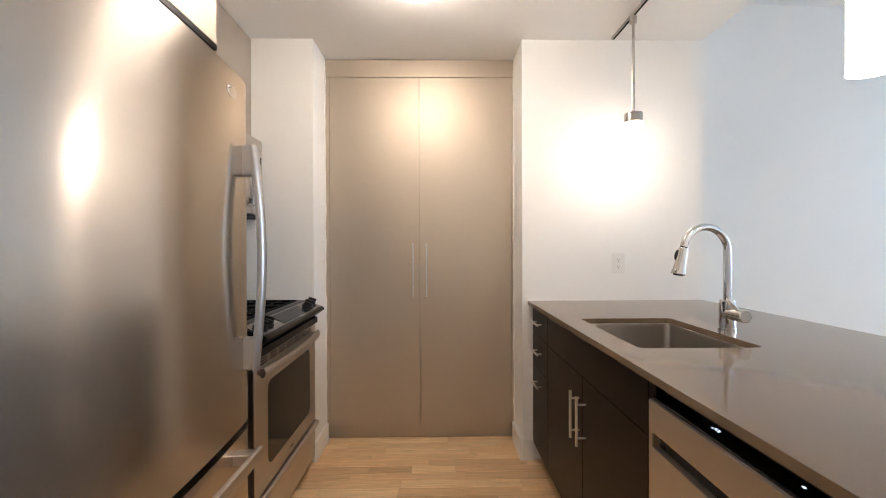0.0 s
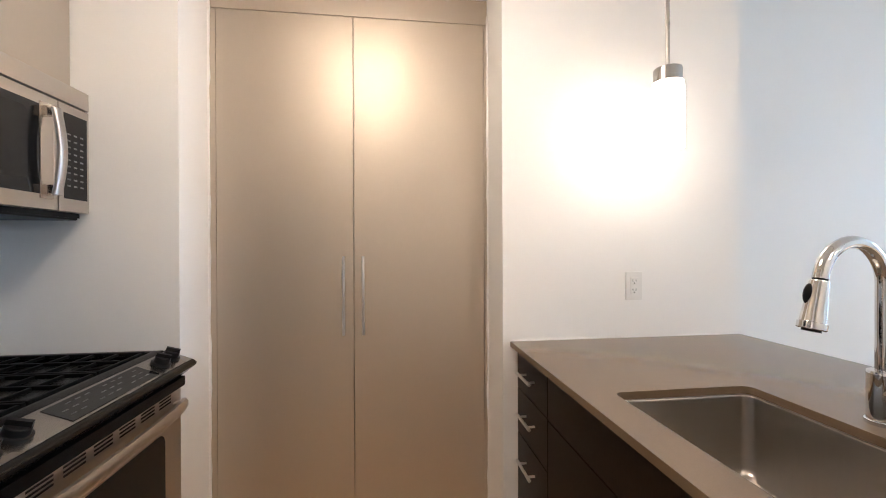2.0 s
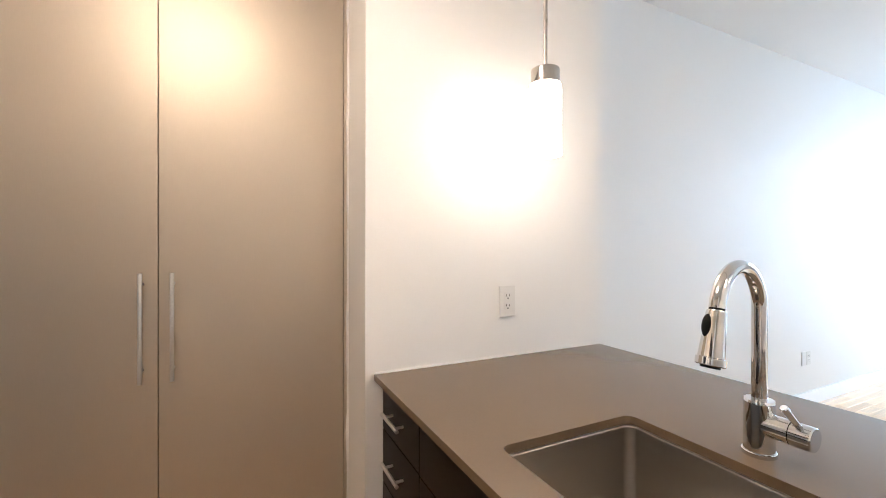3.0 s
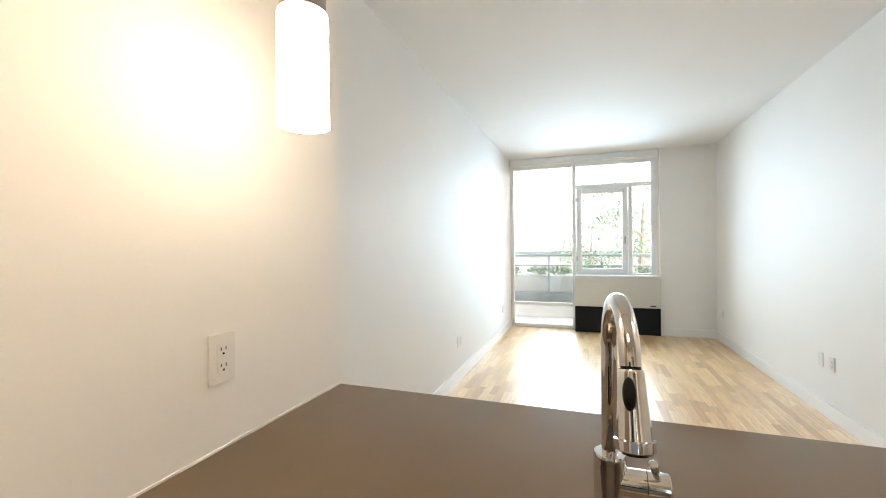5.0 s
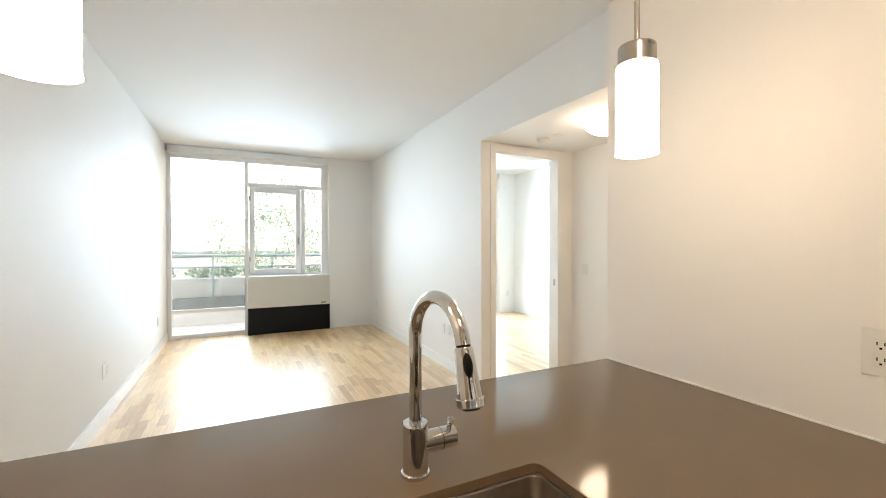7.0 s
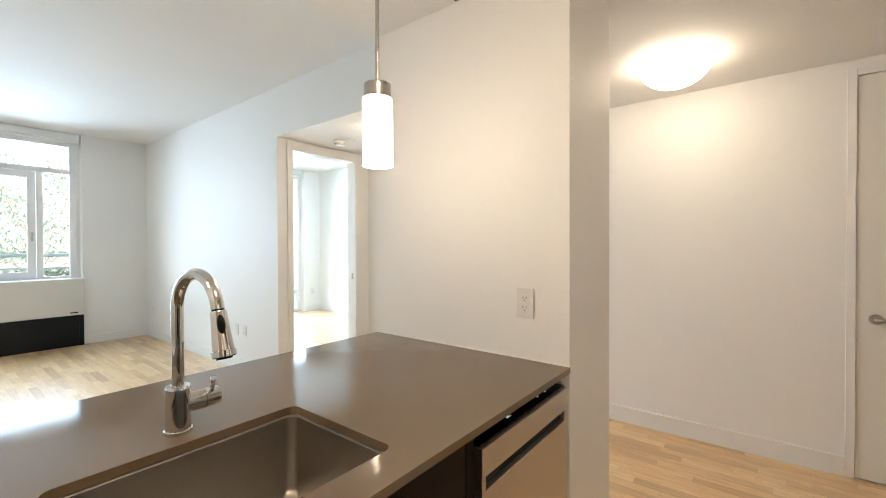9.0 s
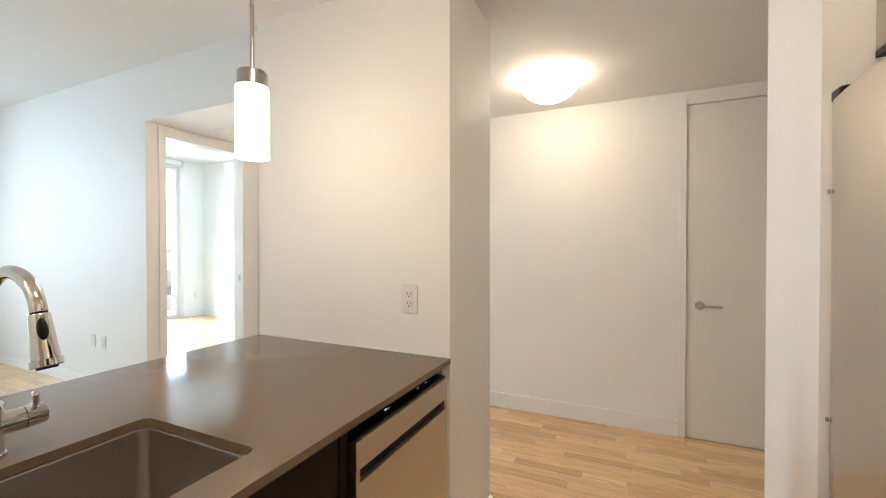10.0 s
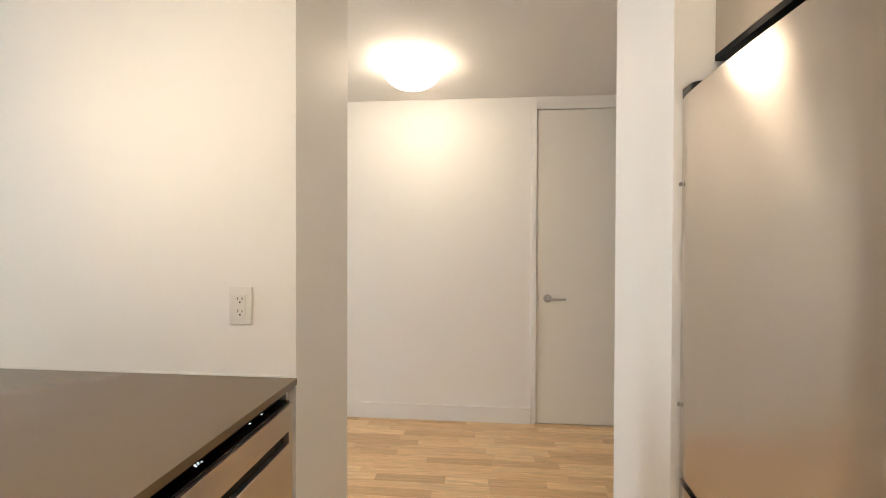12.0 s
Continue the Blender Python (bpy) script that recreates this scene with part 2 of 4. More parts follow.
PENDANT_GLOW = glowing("lit_opal_glass", (1.0, 0.855, 0.675), PENDANT)
DOME_GLOW = glowing("lit_dome_glass", (1.0, 0.855, 0.675), DOME)
KITCHEN_GLOW = glowing("lit_kitchen_dome_glass", (1.0, 0.855, 0.675), KITCHEN_DOME)
DISPLAY = glowing("lit_display", (0.75, 0.9, 1.0), 0.6)
PAVING = material("white_paving", (0.80, 0.80, 0.79), 0.7, vary=0.04, scale=3, grain=0.04, grain_scale=90, bump=0.05)
CONCRETE = material("balcony_concrete", (0.50, 0.53, 0.53), 0.85, vary=0.14, scale=2.5, grain=0.1, grain_scale=60, bump=0.2)
# grey for the painted shade below the planter and for the far coping
SHADE_COPING_GREY = material("shade_and_coping_grey", (0.24, 0.28, 0.29), 0.8, vary=0.2, scale=4)
RAIL_PAINT = material("blue_grey_rail_paint", (0.30, 0.40, 0.42), 0.45, vary=0.06, scale=8)
LEAF = material("leaf_green", (0.25, 0.37, 0.28), 0.5, vary=0.35, scale=6, grain=0.3, grain_scale=30)
BARK = material("bark", (0.42, 0.37, 0.32), 0.9, vary=0.2, scale=5, grain=0.3, grain_scale=40, bump=0.5)
FACADE = material("pale_render", (0.62, 0.60, 0.56), 0.8, vary=0.05, scale=0.6, grain=0.04, grain_scale=30)
GROUND = material("street_ground", (0.45, 0.45, 0.43), 0.9, vary=0.15, scale=0.5, grain=0.1, grain_scale=20)
OAK_STRIP, OAK_JOINED = oak("oak_strip", False), oak("oak_strips_joined", True)

# ---- plan ----
KZ, LZ = 2.411, 2.89                 # ceilings: kitchen and hall, living room
NX0, NX1, NY = 0.470, 1.511, 2.418    # wall at the head of the island
PY, PX0, PX1 = 2.66, -0.722, 0.470   # pantry front and its niche
LY1, LY0 = 2.884, -0.198             # living room side walls
SY1, SY0 = 0.506, 0.02               # pier at the foot of the island
HY = -1.36                          # hall's far wall
WX = -1.362                          # kitchen back wall
DX = 3.668                           # wall with the bedroom door
WINX = 7.50                          # window line
COLX = 7.36                          # columns beside the windows
BY0 = -3.3                           # bedroom far wall

structure("wall_kitchen_head", B(NX0, NX1, NY, 3.2, 0, LZ), PAINT, "smooth white painted wall at the island's head", "wall")
structure("wall_pantry_pier", B(WX - 0.12, PX0, NY, 3.2, 0, KZ + 0.1), PAINT, "white painted wall pier beside the stove", "wall")
structure("wall_pantry_back", B(PX0, NX0, 3.12, 3.2, 0, KZ + 0.1), PAINT, "plain wall behind the pantry", "wall")
structure("wall_kitchen_back", B(WX - 0.12, WX, 0.07, NY, 0, KZ + 0.1), PAINT, "white painted wall behind stove and fridge", "wall")
structure("wall_fridge_wing", B(WX - 0.12, -0.575, 0.07, 0.541, 0, KZ + 0.1, 0.002), PAINT, "white painted wing wall beside the fridge", "wall")
structure("wall_island_pier", B(0.503, NX1, SY0, SY1, 0, LZ, 0.002), PAINT, "thick white painted pier at the island's foot", "wall")
structure("wall_living_north", B(NX1, WINX + 0.25, LY1, 3.2, 0, LZ + 0.1), PAINT, "long white living room wall", "wall")
structure("wall_living_south", B(DX, WINX + 0.25, LY0 - 0.13, LY0, 0, LZ + 0.1), PAINT, "long white wall between living room and bedroom", "wall")
structure("wall_hall_header", B(NX1, DX, LY0 - 0.13, LY0, KZ, LZ + 0.1), PAINT, "white header above the hall opening", "wall")
structure("wall_kitchen_header", B(NX1 - 0.12, NX1, SY1, NY, KZ, LZ + 0.1), PAINT, "white drop where the kitchen ceiling ends", "wall")
structure("wall_hall_header_west", B(NX1 - 0.12, NX1, LY0 - 0.13, SY0, KZ, LZ + 0.1), PAINT, "white drop between hall and living room ceilings", "wall")
HDX0, HDX1, HDZ = -1.30, -0.46, 2.335
structure("wall_hall_a", B(HDX1, DX + 0.12, HY - 0.12, HY, 0, KZ + 0.1), PAINT, "plain white hall wall", "wall")
structure("wall_hall_b", B(-2.6, HDX0, HY - 0.12, HY, 0, KZ + 0.1), PAINT, "plain white hall wall beyond the door", "wall")
structure("wall_hall_c", B(HDX0, HDX1, HY - 0.12, HY, HDZ, KZ + 0.1), PAINT, "white wall strip above the hall door", "wall")
# unseen backing, added so no sun leaks through the door gaps
structure("light_stop_behind_door", B(HDX0 - 0.1, HDX1 + 0.1, HY - 0.25, HY - 0.125, 0, KZ + 0.1), PAINT, "unseen backing added to stop light leaking round the door", "wall")
structure("wall_hall_end", B(-2.72, -2.6, HY - 0.12, 0.19, 0, KZ + 0.1), PAINT, "plain white wall closing the hall", "wall")
structure("wall_hall_north", B(-2.6, WX - 0.12, 0.07, 0.19, 0, KZ + 0.1), PAINT, "plain white hall wall", "wall")
BDY0, BDY1, BDZ = -1.172, -0.345, 2.325
structure("wall_bedroom_a", B(DX, DX + 0.12, BDY1, LY0 - 0.13, 0, LZ + 0.1), PAINT, "white wall strip beside the bedroom door", "wall")
structure("wall_bedroom_b", B(DX, DX + 0.12, HY, BDY0, 0, LZ + 0.1), PAINT, "white wall strip beside the bedroom door", "wall")
structure("wall_bedroom_c", B(DX, DX + 0.12, BDY0, BDY1, BDZ, LZ + 0.1), PAINT, "white wall above the bedroom door", "wall")
structure("wall_bedroom_west", B(DX, DX + 0.12, BY0, HY - 0.12, 0, LZ + 0.1), PAINT, "white bedroom wall", "wall")
structure("wall_bedroom_south", B(DX, WINX + 0.25, BY0 - 0.12, BY0, 0, LZ + 0.1), PAINT, "plain white bedroom wall", "wall")
structure("ceiling_kitchen", B(WX - 0.12, NX1 - 0.12, SY0, 3.2, KZ, KZ + 0.1), CEILING, "smooth white kitchen ceiling", "ceiling")
structure("ceiling_hall", B(-2.72, NX1 - 0.12, HY - 0.12, SY0, KZ, KZ + 0.1), CEILING, "smooth white hall ceiling", "ceiling")
structure("ceiling_hall_east", B(NX1 - 0.12, DX, HY - 0.12, LY0 - 0.13, KZ, KZ + 0.1), CEILING, "smooth white hall ceiling", "ceiling")
structure("ceiling_living", B(NX1 - 0.12, WINX + 0.25, LY0 - 0.13, 3.2, LZ + 0.1, LZ + 0.2), CEILING, "slab above the living room", "ceiling")
structure("ceiling_living_face", B(NX1, WINX + 0.1, LY0, LY1, LZ, LZ + 0.1), CEILING, "smooth white living room ceiling", "ceiling")
structure("ceiling_bedroom", B(DX + 0.12, WINX + 0.25, BY0, LY0 - 0.13, LZ, LZ + 0.1), CEILING, "smooth white bedroom ceiling", "ceiling")
structure("column_living", B(COLX, WINX + 0.25, LY0, 0.55, 0, LZ, 0.002), PAINT, "white boxed column beside the window", "column")
structure("column_bedroom", B(COLX, WINX + 0.25, BY0, -2.92, 0, LZ, 0.002), PAINT, "white boxed column beside the bedroom window", "column")
structure("wall_bedroom_window_side", B(COLX, WINX + 0.25, -1.25, LY0 - 0.131, 0, LZ, 0.002), PAINT, "white wall beside the bedroom window", "wall")
structure("sub_floor", box(box(B(-2.72, DX, HY - 0.12, 0.19, -0.2, -0.012), WX - 0.12, WINX + 0.25, 0.191, 3.2, -0.2, -0.012), DX + 0.001, WINX + 0.25, BY0 - 0.12, 0.19, -0.2, -0.012), GROUT, "screed under the oak floor", "floor")


# baseboards and door casings
BB, BT = 0.118, 0.017


def baseboard(x0, x1, y0, y1):
    structure("baseboard", B(x0, x1, y0, y1, 0, BB, 0.003), TRIM, "white painted flat baseboard", "baseboard")


baseboard(PX1 - BT, PX1, NY - BT, PY - 0.002)
baseboard(PX1, 0.53, NY - BT, NY)
baseboard(PX0, PX0 + BT, NY - BT, PY - 0.002)
baseboard(NX1, WINX - 0.05, LY1 - BT, LY1)
baseboard(DX - BT, COLX, LY0, LY0 + BT)
baseboard(COLX - BT, COLX, LY0 + BT, 0.55)
baseboard(HDX1 + 0.031, DX - 0.03, HY, HY + BT)
baseboard(COLX - BT, COLX, BY0 + BT, -2.92)
baseboard(DX + 0.12, COLX - BT, BY0, BY0 + BT)
baseboard(-0.575, -0.575 + BT, 0.07, 0.541)
baseboard(0.503 - BT, 0.503, SY0, 0.5)
baseboard(0.503, NX1, SY0 - BT, SY0)

# ---- pantry ----


def bar_pull(parent, p0, p1, off, r=0.006, inset=0.035):
    """A straight bar pull on two posts; off: from the face to the bar."""
    a, b, o = Vector(p0), Vector(p1), Vector(off)
    d = (b - a).normalized()
    h = part("handle", T([a + o, b + o], r, seg=12), PULL_NICKEL, parent, "satin nickel bar pull")
    for q in (a + d * inset, b - d * inset):
        part("handle_post", T([q, q + o], r * 0.75, seg=8), PULL_NICKEL, h)
    return h


pantry = thing("pantry_cabinet", (-0.13, PY, 0), "tall greige lacquered pantry with two closed doors", "cabinet")
part("carcass", B(PX0 + 0.004, PX1 - 0.004, PY + 0.022, 3.11, 0.1, KZ - 0.004), GREIGE, pantry)
part("top_filler", B(PX0 + 0.003, PX1 - 0.003, PY + 0.003, PY + 0.021, 2.296, KZ - 0.006, 0.0015), GREIGE, pantry)
part("side_filler", B(PX0 + 0.003, -0.694, PY + 0.003, PY + 0.021, 0.108, 2.293, 0.0015), GREIGE, pantry)
part("side_filler", B(0.4535, PX1 - 0.003, PY + 0.003, PY + 0.021, 0.108, 2.293, 0.0015), GREIGE, pantry)
part("toe_kick", B(PX0 + 0.003, PX1 - 0.003, PY + 0.050, PY + 0.066, 0.0, 0.0995), GREIGE, pantry)
for x0, x1, hx in ((-0.6915, -0.1298, -0.169), (-0.1266, 0.4508, -0.087)):
    d = part("door", B(x0, x1, PY, PY + 0.020, 0.108, 2.2915, 0.0012), GREIGE, pantry)
    bar_pull(d, (hx, PY, 0.914), (hx, PY, 1.251), (0, -0.038, 0))


def caulk_bead(x, y, seed):
    """An uneven painted bead of caulk between wall and cabinet."""
    rng = random.Random(seed)
    pts, rs, z = [], [], 0.12
    while z < KZ - 0.01:
        pts.append((x + rng.uniform(-0.0015, 0.0015), y, z))
        rs.append(rng.uniform(0.004, 0.0085))
        z += rng.uniform(0.03, 0.09)
    structure("caulk_bead", T(pts, rs, seg=8), TRIM, "uneven white caulk between wall and pantry", "caulk")


caulk_bead(PX0 + 0.001, PY - 0.001, 5)
caulk_bead(PX1 - 0.001, PY - 0.001, 6)

# ---- island ----
IX = 0.528                        # cabinet fronts
CT, CB = 0.914, 0.893             # worktop top and underside
SX0, SX1, SK0, SK1 = 0.597, 0.982, 1.312, 1.826


def worktop():
    """A slab with a rounded cut-out for the sink."""
    bm = bmesh.new()
    x0, x1, y0, y1 = 0.500, NX1, SY1 + 0.001, NY - 0.001
    ring = rounded(SX0, SX1, SK0, SK1, 0.022)
    outer = []
    n = len(ring) // 4
    for i in range(4):                                   # fan each rounded corner to the slab's corner
        outer.append(((x1, y1), (x0, y1), (x0, y0), (x1, y0))[i])
    for z, flip in ((CT, False), (CB, True)):
        o = [bm.verts.new((*p, z)) for p in outer]
        r = [bm.verts.new((*p, z)) for p in ring]
        for i in range(4):
            for k in range(n - 1):
                bm.faces.new((o[i], r[i * n + k + 1], r[i * n + k]))
            bm.faces.new((o[i], o[(i + 1) % 4], r[((i + 1) * n) % len(r)], r[i * n + n - 1]))
        if not flip:
            ot, rt = o, r
    for i in range(4):
        bm.faces.new((ot[i], ot[(i + 1) % 4], o[(i + 1) % 4], o[i]))
    for i in range(len(ring)):
        bm.faces.new((rt[i], rt[(i + 1) % len(ring)], r[(i + 1) % len(ring)], r[i]))
    bmesh.ops.recalc_face_normals(bm, faces=bm.faces[:])
    es = [e for e in bm.edges if all(abs(v.co.z - CT) < 1e-6 for v in e.verts) and e.calc_face_angle(0) > 1]
    bmesh.ops.bevel(bm, geom=es, offset=0.002, segments=2, profile=0.5, affect="EDGES")
    return bm


tagged(solid("worktop", worktop(), QUARTZ), "polished taupe quartz worktop over the island cabinets", "worktop")
tagged(solid("caulk_line", B(0.503, NX1, NY - 0.004, NY, CT, CT + 0.005), TRIM), "thin white caulk line along the worktop", "caulk")
tagged(solid("caulk_line", B(0.506, NX1, SY1, SY1 + 0.004, CT, CT + 0.005), TRIM), "thin white caulk line along the worktop", "caulk")


def sink_bowl():
    bm = bmesh.new()
    g = 0.006
    rings = []
    for inset, z, r in ((-0.02, CB - 0.001, 0.03), (g, CB - 0.001, 0.022), (g + 0.002, CB - 0.004, 0.022), (g + 0.006, CB - 0.19, 0.024), (g + 0.02, CB - 0.212, 0.03), (0.15, CB - 0.219, 0.02)):
        rings.append([bm.verts.new((*p, z)) for p in rounded(SX0 + inset, SX1 - inset, SK0 + inset, SK1 - inset, r)])
    for a, b in zip(rings, rings[1:]):
        for k in range(len(a)):
            bm.faces.new((a[k], a[(k + 1) % len(a)], b[(k + 1) % len(a)], b[k]))
    bm.faces.new(rings[-1])
    bmesh.ops.recalc_face_normals(bm, faces=bm.faces[:])
    for f in bm.faces:
        f.normal_flip()
    return bm


sink = thing("sink", (0.79, 1.57, CB - 0.22), "undermounted brushed stainless steel sink bowl", "sink")
part("bowl", sink_bowl(), SINK_STEEL, sink, sharp=50)
part("drain", turned(bmesh.new(), 0.79, 1.57, ((0.045, CB - 0.2195), (0.045, CB - 0.214), (0.034, CB - 0.213), (0.028, CB - 0.217))), CHROME, sink, "round chrome drain")

cab = thing("sink_cabinet", (0.85, 1.62, 0), "espresso veneer sink cabinet with two closed doors", "cabinet", "island cabinets")
part("side_panel", B(IX + 0.022, 1.25, 1.128, 1.146, 0.1, CB - 0.001), ESPRESSO, cab)
part("side_panel", B(IX + 0.022, 1.25, 2.084, 2.10, 0.1, CB - 0.001), ESPRESSO, cab)
part("floor_panel", B(IX + 0.022, 1.25, 1.147, 2.083, 0.1, 0.118), ESPRESSO, cab)
part("toe_kick", B(IX + 0.07, IX + 0.085, 1.128, 2.10, 0, 0.099), ESPRESSO, cab)
part("front_panel", B(IX, IX + 0.02, 1.131, 2.098, 0.733, 0.888, 0.0012), ESPRESSO, cab)
for y0, y1, hy in ((1.131, 1.613, 1.580), (1.617, 2.098, 1.650)):
    d = part("door", B(IX, IX + 0.02, y0, y1, 0.106, 0.729, 0.0012), ESPRESSO, cab)
    bar_pull(d, (IX, hy, 0.484), (IX, hy, 0.668), (-0.034, 0, 0), 0.0058, 0.03)

bank = thing("drawer_cabinet", (0.85, 2.26, 0), "espresso veneer cabinet with three closed drawers", "cabinet", "island cabinets")
part("carcass", B(IX + 0.022, 1.25, 2.101, NY - 0.004, 0.1, CB - 0.001), ESPRESSO, bank)
part("toe_kick", B(IX + 0.07, IX + 0.085, 2.101, NY - 0.016, 0, 0.099), ESPRESSO, bank)
for z0, z1 in ((0.737, 0.888), (0.563, 0.733), (0.106, 0.559)):
    d = part("drawer_front", B(IX, IX + 0.02, 2.102, NY - 0.006, z0, z1, 0.0012), ESPRESSO, bank)
    bar_pull(d, (IX, 2.195, z1 - 0.075), (IX, 2.335, z1 - 0.075), (-0.028, 0, 0), 0.0058, 0.025)

structure("island_back_panel", B(1.252, 1.272, SY1 + 0.002, NY - 0.002, 0, CB - 0.001), ESPRESSO, "plain espresso back panel of the island", "panel")

dw = thing("dishwasher", (0.85, 0.81, 0), "stainless steel dishwasher with a black control strip", "dishwasher")
part("tub", B(IX + 0.03, 1.2, 0.53, 1.10, 0.1, CB - 0.03), BLACK_PLASTIC, dw)
part("door_panel", B(IX - 0.022, IX + 0.028, 0.524, 1.088, 0.11, 0.733, 0.003), STEEL, dw)
top = part("door_panel", B(IX - 0.022, IX + 0.028, 0.524, 1.088, 0.768, 0.845, 0.003), STEEL, dw)
part("pocket_handle", B(IX - 0.004, IX + 0.028, 0.545, 1.070, 0.733, 0.768), BLACK_PLASTIC, dw, "dark recessed pocket handle")
part("pocket_end", B(IX - 0.021, IX + 0.027, 0.524, 0.545, 0.7325, 0.7685, 0.001), STEEL, dw)
part("pocket_end", B(IX - 0.021, IX + 0.027, 1.070, 1.088, 0.7325, 0.7685, 0.001), STEEL, dw)
strip = part("control_strip", B(IX - 0.014, IX + 0.055, 0.526, 1.086, 0.8445, 0.853, 0.002), BLACK_GLASS, dw, "glossy black control strip")
for k, (dx, w) in enumerate(((0.010, 0.004), (0.016, 0.003), (0.011, 0.003), (0.015, 0.005), (0.010, 0.004))):
    part("display_mark", B(IX + dx, IX + dx + w, 0.880 + 0.0045 * k, 0.8832 + 0.0045 * k, 0.8532, 0.8537), DISPLAY, strip, "small lit display mark")
part("indicator", B(IX + 0.012, IX + 0.016, 0.690, 0.696, 0.8532, 0.8537), DISPLAY, strip)
part("indicator", B(IX + 0.012, IX + 0.016, 0.630, 0.636, 0.8532, 0.8537), DISPLAY, strip)
part("toe_kick", B(IX + 0.05, IX + 0.07, 0.524, 1.088, 0, 0.105), BLACK_PLASTIC, dw)
tagged(solid("filler_strip", B(IX, IX + 0.02, 1.092, 1.127, 0.1, CB - 0.001, 0.001), ESPRESSO), "narrow espresso filler beside the dishwasher", "filler")
tagged(solid("filler_strip", B(IX, IX + 0.02, SY1 + 0.002, 0.521, 0.1, CB - 0.001, 0.001), DOOR_PAINT), "narrow pale filler between dishwasher and pier", "filler")

# ---- faucet ----
FX, FY = 1.055, 1.574
fau = thing("faucet", (FX, FY, CT), "polished chrome pull-down gooseneck faucet on the worktop", "faucet")
part("base_ring", turned(bmesh.new(), FX, FY, ((0.0300, CT), (0.0300, CT + 0.0080), (0.0292, CT + 0.0088), (0.0270, CT + 0.0090))), CHROME, fau)
part("body", turned(bmesh.new(), FX, FY, ((0.0268, CT + 0.0085), (0.0268, CT + 0.0095), (0.0268, CT + 0.105), (0.0268, CT + 0.107), (0.0255, CT + 0.111), (0.016, CT + 0.112))), CHROME, fau)
AZ, AR = CT + 0.293, 0.088
SWING = radians(6)
pts = [(FX, FY, CT + 0.111), (FX, FY, CT + 0.2)] + [(FX - AR * (1 - math.cos(a)) * math.cos(SWING), FY - AR * (1 - math.cos(a)) * math.sin(SWING), AZ + AR * math.sin(a)) for a in (radians(170 * k / 28) for k in range(29))]
part("spout", T(pts, 0.0135, seg=24), CHROME, fau, sharp=60)
e, d = Vector(pts[-1]), (Vector(pts[-1]) - Vector(pts[-2])).normalized()
part("spout_collar", T([e - d * 0.001, e + d * 0.004], 0.0128, seg=24), BLACK_PLASTIC, fau)
head = part("spray_head", T([e + d * 0.004, e + d * 0.008, e + d * 0.045, e + d * 0.088, e + d * 0.089, e + d * 0.101, e + d * 0.103], [0.0150, 0.0165, 0.0185, 0.0218, 0.0246, 0.0246, 0.022], seg=28), CHROME, fau, sharp=40)
part("nozzle", T([e + d * 0.102, e + d * 0.107], 0.016, seg=20), BLACK_PLASTIC, head)
side = d.cross(Vector((-math.sin(SWING), math.cos(SWING), 0))).normalized()
if side.x > 0:
    side = -side
side = Matrix.Rotation(radians(-22), 3, d) @ side
if (Matrix.Rotation(radians(44), 3, d) @ side).y > side.y:
    side = Matrix.Rotation(radians(44), 3, d) @ side
bmb = bmesh.new()
bmesh.ops.create_uvsphere(bmb, u_segments=16, v_segments=10, radius=1, matrix=Matrix.Translation(e + d * 0.034 + side * 0.0165) @ d.to_track_quat("Z", "Y").to_matrix().to_4x4() @ Matrix.Diagonal((0.0085, 0.0085, 0.021, 1)))
part("spray_button", bmb, BLACK_PLASTIC, head, "black oval spray button")
HZ = CT + 0.064
part("valve", T([(FX, FY - 0.012, HZ), (FX, FY - 0.056, HZ)], 0.023, seg=28), CHROME, fau)
lv = part("lever_hub", T([(FX, FY - 0.0575, HZ), (FX, FY - 0.090, HZ), (FX, FY - 0.092, HZ)], [0.023, 0.023, 0.021], seg=28), CHROME, fau)
lb, lt = Vector((FX - 0.006, FY - 0.074, HZ + 0.012)), Vector((FX - 0.044, FY - 0.061, HZ + 0.058))
part("lever", T([lb, lb.lerp(lt, 0.55), lb.lerp(lt, 0.97), lt], [0.0052, 0.0062, 0.0072, 0.0058], seg=16), CHROME, lv)

# ---- ceiling track and pendants ----
PXC = 0.981
track = thing("ceiling_track", (PXC, 1.45, KZ), "slim satin nickel lighting track along the ceiling", "lighting track")
part("rail", B(PXC - 0.009, PXC + 0.009, 0.53, 2.385, KZ - 0.017, KZ - 0.001, 0.002), NICKEL, track)
part("slot", B(PXC - 0.0045, PXC + 0.0045, 0.54, 2.375, KZ - 0.0185, KZ - 0.0165), DARK_SLOT, track)


